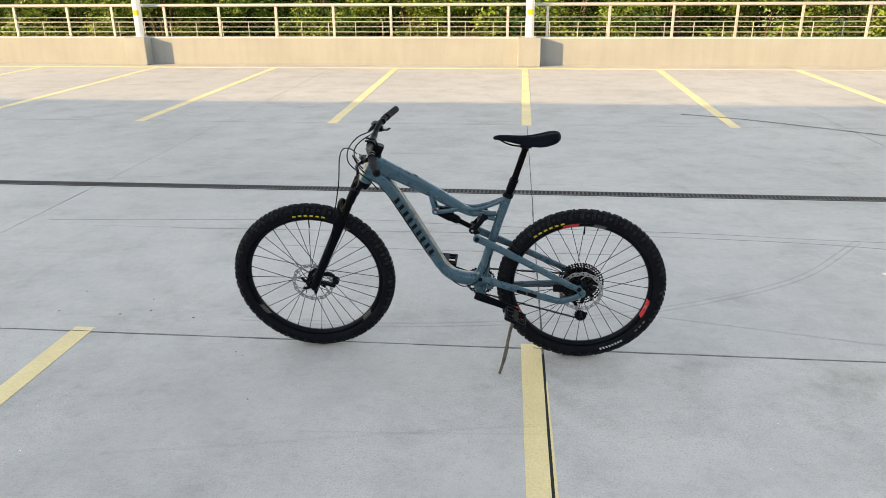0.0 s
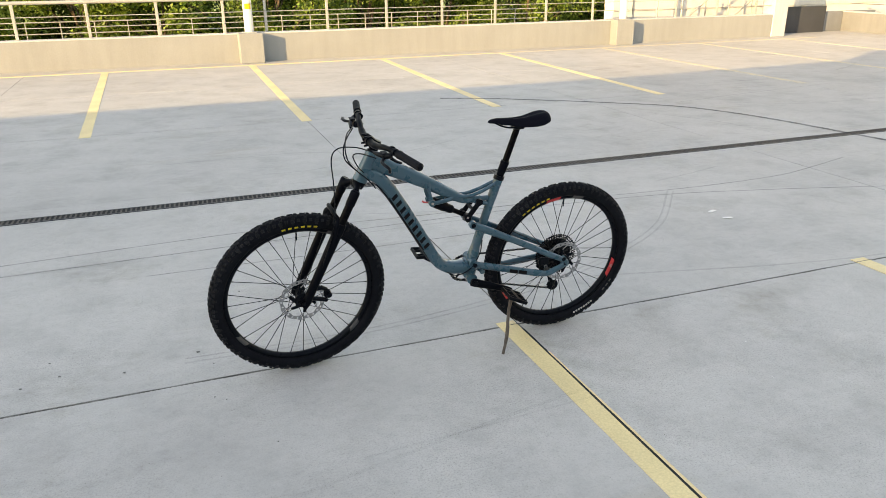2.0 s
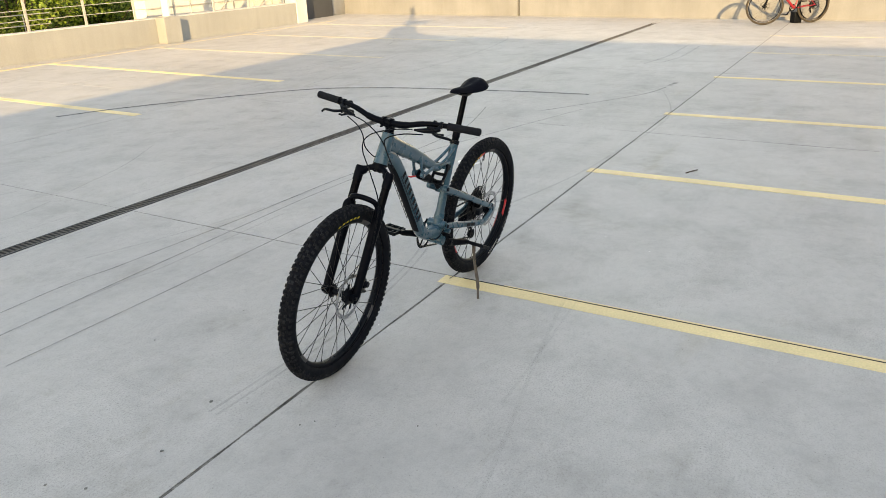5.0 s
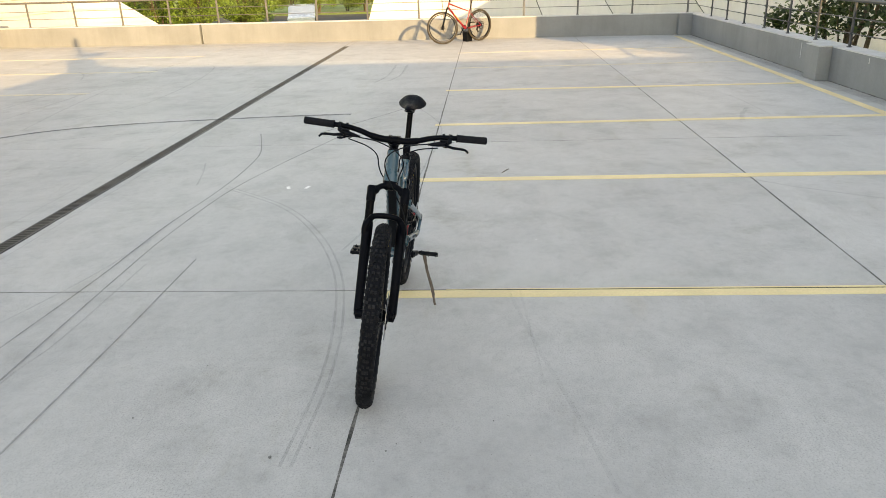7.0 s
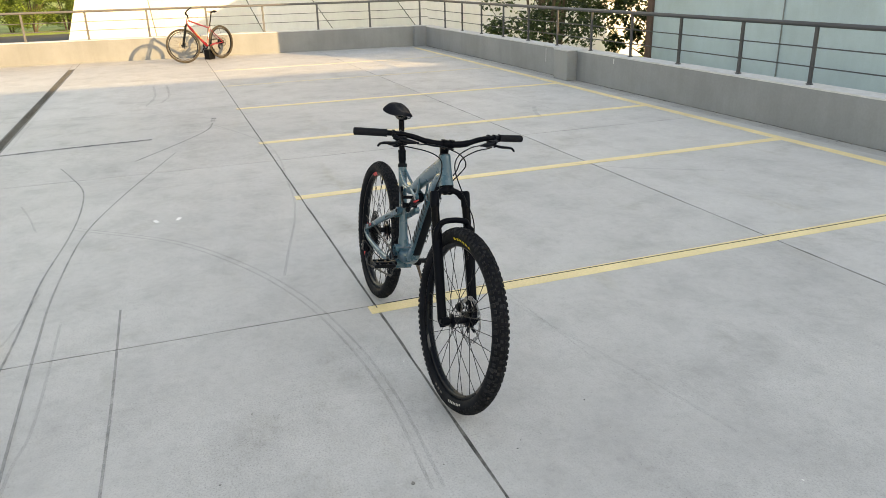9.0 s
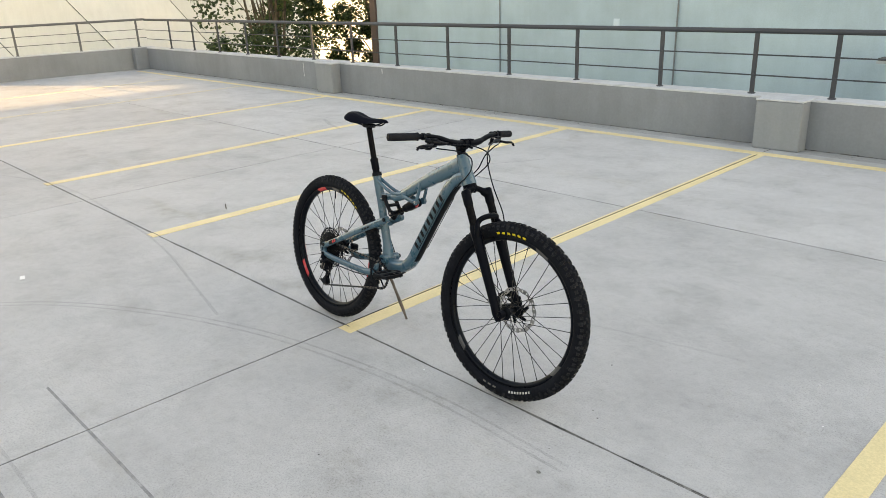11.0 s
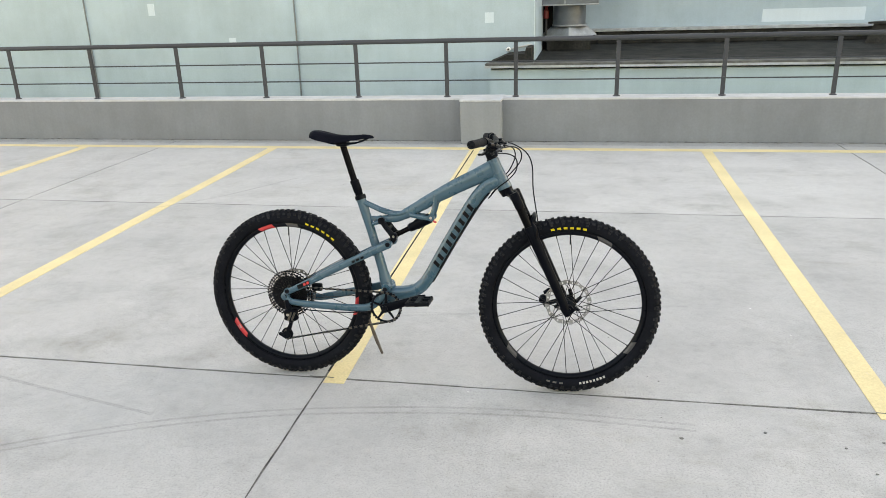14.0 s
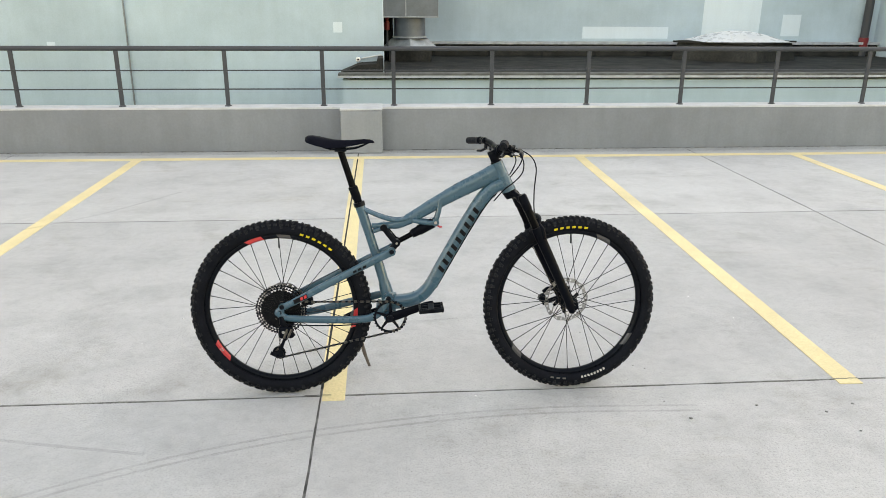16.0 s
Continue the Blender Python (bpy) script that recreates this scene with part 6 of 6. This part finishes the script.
cable([(0.930, 0.185, 1.020), (0.970, 0.11, 1.015), (0.985, 0.045, 0.985), (0.965, 0.035, 0.935), (0.940, 0.030, 0.905)])
cable([(0.57, 0.034, 0.395), (0.52, 0.040, 0.375), (0.46, 0.044, 0.405), (0.42, 0.040, 0.47), (0.405, 0.025, 0.53)])
cable([(0.36, -0.066, 0.322), (0.25, -0.076, 0.318), (0.12, -0.082, 0.322), (0.04, -0.088, 0.330), (0.03, -0.088, 0.31)])

# stick under the pedal
top = BIKE_AT @ Vector((0.288, 0.130, 0.286))
foot = Vector((-0.213, -0.250, 0.004))
mid1, mid2 = foot.lerp(top, 0.33) + Vector((0.003, -0.003, 0)), foot.lerp(top, 0.7) + Vector((-0.003, 0.002, 0))
bm = tube(bmn(), spline([foot, mid1, mid2, top], 6), [0.0065, 0.0085, 0.0075, 0.009], 9, (1, 0, 0))
random.seed(3)
for v in bm.verts:
    v.co += Vector((random.uniform(-1, 1), random.uniform(-1, 1), 0)) * 0.0009
st = tagged(part("stick", bm, M_WOODSTICK, smooth=True), "short dry wooden stick propping up a pedal of the bike", "stick")


# red bicycle by the far wall
def red_bike(at):
    t = thing("hardtail_bike", "red hardtail mountain bike standing by the sunny parapet", "bicycle", at=at)
    r = 0.368
    bike_wheel(t, "rear_wheel", (0, 0, r), r, 28, 0.023, False, None, 0.05, [], [(90, 90, 60, M_GREYINK), (-90, -90, 60, M_GREYINK)], M_TANTYRE, M_CHAIN)
    stm = Matrix.Translation((0.93, 0, 0.86)) @ Matrix.Rotation(radians(-34), 4, Vector((-0.34, 0, 0.94))) @ Matrix.Translation((-0.93, 0, -0.86))
    bike_wheel(t, "front_wheel", (1.10, 0, r), r, 28, 0.023, False, stm, 0.05, [], [(90, 90, 60, M_GREYINK), (-90, -90, 60, M_GREYINK)], M_TANTYRE, M_CHAIN)
    bm = bmn()
    tube(bm, [(0.885, 0, 0.92), (0.925, 0, 0.80)], 0.022, 14)
    tube(bm, spline([(0.895, 0, 0.895), (0.60, 0, 0.79), (0.295, 0, 0.69)], 3), [0.020, 0.012], 12)
    tube(bm, spline([(0.92, 0, 0.815), (0.66, 0, 0.54), (0.43, 0, 0.315)], 3), [0.025, 0.027], 12)
    tube(bm, [(0.283, 0, 0.73), (0.43, 0, 0.315)], 0.016, 12)
    for s in (-1, 1):
        tube(bm, [(0.43, s * 0.03, 0.315), (0.0, s * 0.065, r)], 0.010, 8)
        tube(bm, [(0.30, s * 0.02, 0.67), (0.0, s * 0.065, r)], 0.0075, 8)
    f = part("frame", bm, M_REDFRAME, t, "glossy red frame", smooth=True)
    side_bars(f, ((0.60, 0, 0.482), (0.78, 0, 0.672)), 0.0285, 6, M_GOLD, 0.014, 0.5, "print_bar", "yellow print bar on the down tube")
    bm = bmn()
    for s in (-1, 1):
        tube(bm, [(0.955, s * 0.06, 0.79), (1.10, s * 0.06, r)], [0.018, 0.018], 12)
    tube(bm, [(0.95, -0.06, 0.795), (0.93, 0, 0.80), (0.95, 0.06, 0.795)], 0.02, 10, (1, 0, 0))
    fk = part("fork", bm, M_SATIN, t, "black suspension fork", smooth=True)
    fk.matrix_basis = stm
    bm = tube(bmn(), spline([(0.83, -0.36, 1.09), (0.88, -0.12, 1.075), (0.91, 0, 1.03), (0.88, 0.12, 1.075), (0.83, 0.36, 1.09)], 4), 0.014, 10, (0, 0, 1))
    tube(bm, [(0.878, 0, 0.925), (0.868, 0, 0.985), (0.91, 0, 1.03)], 0.018, 10)
    hb = part("handlebar", bm, M_SATIN, t, "black handlebar", smooth=True)
    hb.matrix_basis = stm
    part("seatpost", rod(bmn(), (0.284, 0, 0.725), (0.185, 0, 1.02), 0.0135, 10), M_SATIN, t)
    part("saddle", moved(saddle_mesh(), Matrix.Translation((-0.07, 0, -0.03))), M_SADDLE, t, "black saddle", smooth=True)
    bm = bmn()
    gear(bm, 0.075, 0.05, 34, -0.05, 0.003)
    part("chainring", moved(bm, Matrix.Translation((0.43, 0, 0.315))), M_BLACK, t)
    bm = bmn()
    for q in range(5):
        gear(bm, 0.075 - q * 0.011, 0.02, 24 - q * 2, -0.03 - q * 0.004, 0.002)
    part("cassette", moved(bm, Matrix.Translation((0, 0, r))), M_BLACK, t)
    for s, d in ((-1, (0.10, -0.14)), (1, (-0.10, 0.14))):
        part("crank_arm", rod(bmn(), (0.43, s * 0.07, 0.315), (0.43 + d[0], s * 0.08, 0.315 + d[1]), 0.011, 8), M_SATIN, t)
        pedal(t, (0.43 + d[0], s * 0.14, 0.315 + d[1]))
    part("derailleur", tube(bmn(), [(0, -0.07, r - 0.03), (0.02, -0.07, r - 0.10), (-0.01, -0.06, r - 0.17)], [0.015, 0.02, 0.016], 8), M_SATIN, t, smooth=True)
    return t


rf, rr = Vector((13.88, 0.46, 0)), Vector((14.58, -0.39, 0))
ang = math.atan2(rf.y - rr.y, rf.x - rr.x)
red_bike(Matrix.Translation(rr) @ Matrix.Rotation(ang, 4, "Z"))
stand = thing("bike_stand", "small black box propping up the red bike", "stand", at=pose(14.52, -0.10, 0.0, 0, 0, 40))
part("box", box(bmn(), -0.085, 0.085, -0.085, 0.085, 0.0, 0.21, 0.012), M_PLASTIC, stand)
part("lid", box(bmn(), -0.095, 0.095, -0.095, 0.095, 0.21, 0.225, 0.006), M_PLASTIC, stand)


# ---- distant car ----
def car(at):
    t = thing("car", "white parked car far off beyond the gap", "car", at=at)
    bm = bmn()
    prof = [(-2.1, 0.35), (2.1, 0.35), (2.15, 0.75), (1.2, 0.92), (0.6, 1.40), (-1.0, 1.45), (-1.75, 0.98), (-2.15, 0.9)]
    a = [bm.verts.new((x, -0.85, z)) for x, z in prof]
    b = [bm.verts.new((x, 0.85, z)) for x, z in prof]
    bm.faces.new(a)
    bm.faces.new(b[::-1])
    for i in range(len(prof)):
        bm.faces.new((a[i], b[i], b[(i + 1) % len(prof)], a[(i + 1) % len(prof)]))
    bmesh.ops.recalc_face_normals(bm, faces=bm.faces)
    bmesh.ops.bevel(bm, geom=list(bm.edges), offset=0.06, segments=2, affect="EDGES")
    part("body", bm, M_CARPAINT, t, smooth=False)
    for s in (-1, 1):
        bm = bmn()
        vs = [bm.verts.new((x, s * 0.856, z)) for x, z in ((1.0, 0.95), (0.5, 1.34), (-0.9, 1.38), (-1.5, 0.98))]
        bm.faces.new(vs)
        part("window", bm, M_GLASS, t)
    for x in (-1.3, 1.35):
        for s in (-1, 1):
            w = part("wheel", lathe(bmn(), [(0.0, -0.1), (0.33, -0.1), (0.33, 0.1), (0.0, 0.1)], (x, s * 0.78, 0.33), (0, 1, 0), 20), M_TYRE, t)
    return t


car(pose(46.5, 11.5, GROUND_Z, 0, 0, 190))

# ---- litter on the deck ----
twig = tagged(part("twig", tube(bmn(), spline([(2.45, -0.665, 0.005), (2.50, -0.69, 0.007), (2.57, -0.725, 0.005)], 4), 0.004, 6, (0, 0, 1)), M_BARK), "small dark twig lying on the concrete", "twig")
for x, y, a in ((2.07, 1.12, 20), (2.07, 0.96, -15)):
    bm = box(bmn(), -0.035, 0.035, -0.014, 0.014, 0.0, 0.002, 0.0006)
    for v in bm.verts:
        v.co.z += 0.002 * abs(v.co.x) / 0.035
    ob = tagged(part("paper_scrap", bm, M_PAPER), "small white paper scrap on the concrete", "paper scrap", "paper scraps")
    ob.matrix_basis = pose(x, y, 0.0015, 0, 0, a)
rng = random.Random(21)
WHITE = ((-2.14, -0.675), (-2.015, -0.98), (-0.67, 0.05), (0.9, -0.55), (0.78, -0.85), (2.6, -3.1), (-2.3, -3.4))
spots = [(-1.52, 0.283, 0.012), (-1.835, 0.203, 0.010), (-2.10, 0.27, 0.010), (-2.155, 0.415, 0.008), (-2.245, 0.215, 0.010), (-1.475, -0.145, 0.006), (-1.43, -0.18, 0.005), (-1.275, -0.55, 0.006), (-1.46, 0.145, 0.005), (-0.85, 0.76, 0.006), (-1.27, 0.92, 0.008), (-2.6, 0.23, 0.007), (-2.59, 0.49, 0.007)]
spots += [(x, y, 0.007) for x, y in WHITE]
spots += [(rng.uniform(-4, 6), rng.uniform(-4.5, 5), rng.uniform(0.002, 0.0045)) for _ in range(30)]
for x, y, r in spots:
    bm = bmn()
    bmesh.ops.create_icosphere(bm, subdivisions=1, radius=r * 0.65)
    for v in bm.verts:
        v.co = Vector((v.co.x * rng.uniform(0.8, 1.4), v.co.y * rng.uniform(0.8, 1.2), v.co.z * 0.45 + r * 0.27))
    ob = tagged(part("pebble", bm, M_PAPER if (x, y) in WHITE else M_GRIT), "tiny crumb of grit on the concrete", "grit", "grit on the deck")
    ob.location = (x, y, 0.0)

# ---- deck slabs, laid last ----
SX = [-15.0, -11.25, -7.5, -3.76, 0.0, 3.69, 7.40, 11.1, 14.75]
SY = [Y_SOUTH, -2.697, 0.006, DRAIN_Y - 0.0615, DRAIN_Y + 0.0615, 5.72, 8.75, 12.75]
G = 0.0053
rng = random.Random(12)


def joint_x(i, y):
    """The cross joints run a little askew."""
    return SX[i] - 0.012 - (0.0047 * y if y < 0 else 0.0)


def ragged(p, q, near):
    """Points from p towards q, uneven where the slab lies near the bike."""
    k = max(1, int((Vector(q) - Vector(p)).length / 0.16)) if near else 1
    d = (Vector(q) - Vector(p)) / k
    s = Vector((-d.y, d.x)).normalized()
    return [p] + [tuple(Vector(p) + d * i + s * rng.choice((-0.0012, 0.0, 0.0008, 0.0022, 0.0035))) for i in range(1, k)]


for i in range(len(SX)):
    for j in range(len(SY) - 1):
        if j == 3 and i < 7:
            continue
        gx = 0.0034 if j >= 2 else G  # the cross joints beyond the bike are tight
        g0, g1 = [0.0058 if k == 2 else G for k in (j, j + 1)]
        y0, y1 = SY[j] + g0, SY[j + 1] - g1
        x0, x0b = joint_x(i, y0) + gx, joint_x(i, y1) + gx
        if i < len(SX) - 1:
            x1, x1b = joint_x(i + 1, y0) - gx, joint_x(i + 1, y1) - gx
            if j == 3 and i == 7:
                x0 = x0b = 14.0
        else:
            x1, x1b = max(x0 + 0.02, east_x(y0) + 0.05), max(x0 + 0.02, east_x(y1) + 0.05)
        c = [(x0, y0), (x1, y0), (x1b, y1), (x0b, y1)]
        near = 2 <= i <= 5 and j <= 2
        pts = [v for a, b in zip(c, c[1:] + c[:1]) for v in ragged(a, b, near)]
        ob = part("slab", prism(bmn(), pts, -0.010, 0.0), M_FLOOR, floor)
        tone = rng.uniform(0.975, 1.02) * (1.09 if (i, j) == (6, 2) else 1.0 if (i, j) == (3, 1) else 1.11 if j == 0 else 1.045 if j == 1 else 1.0)
        ob.color = (tone, tone, tone, 1)
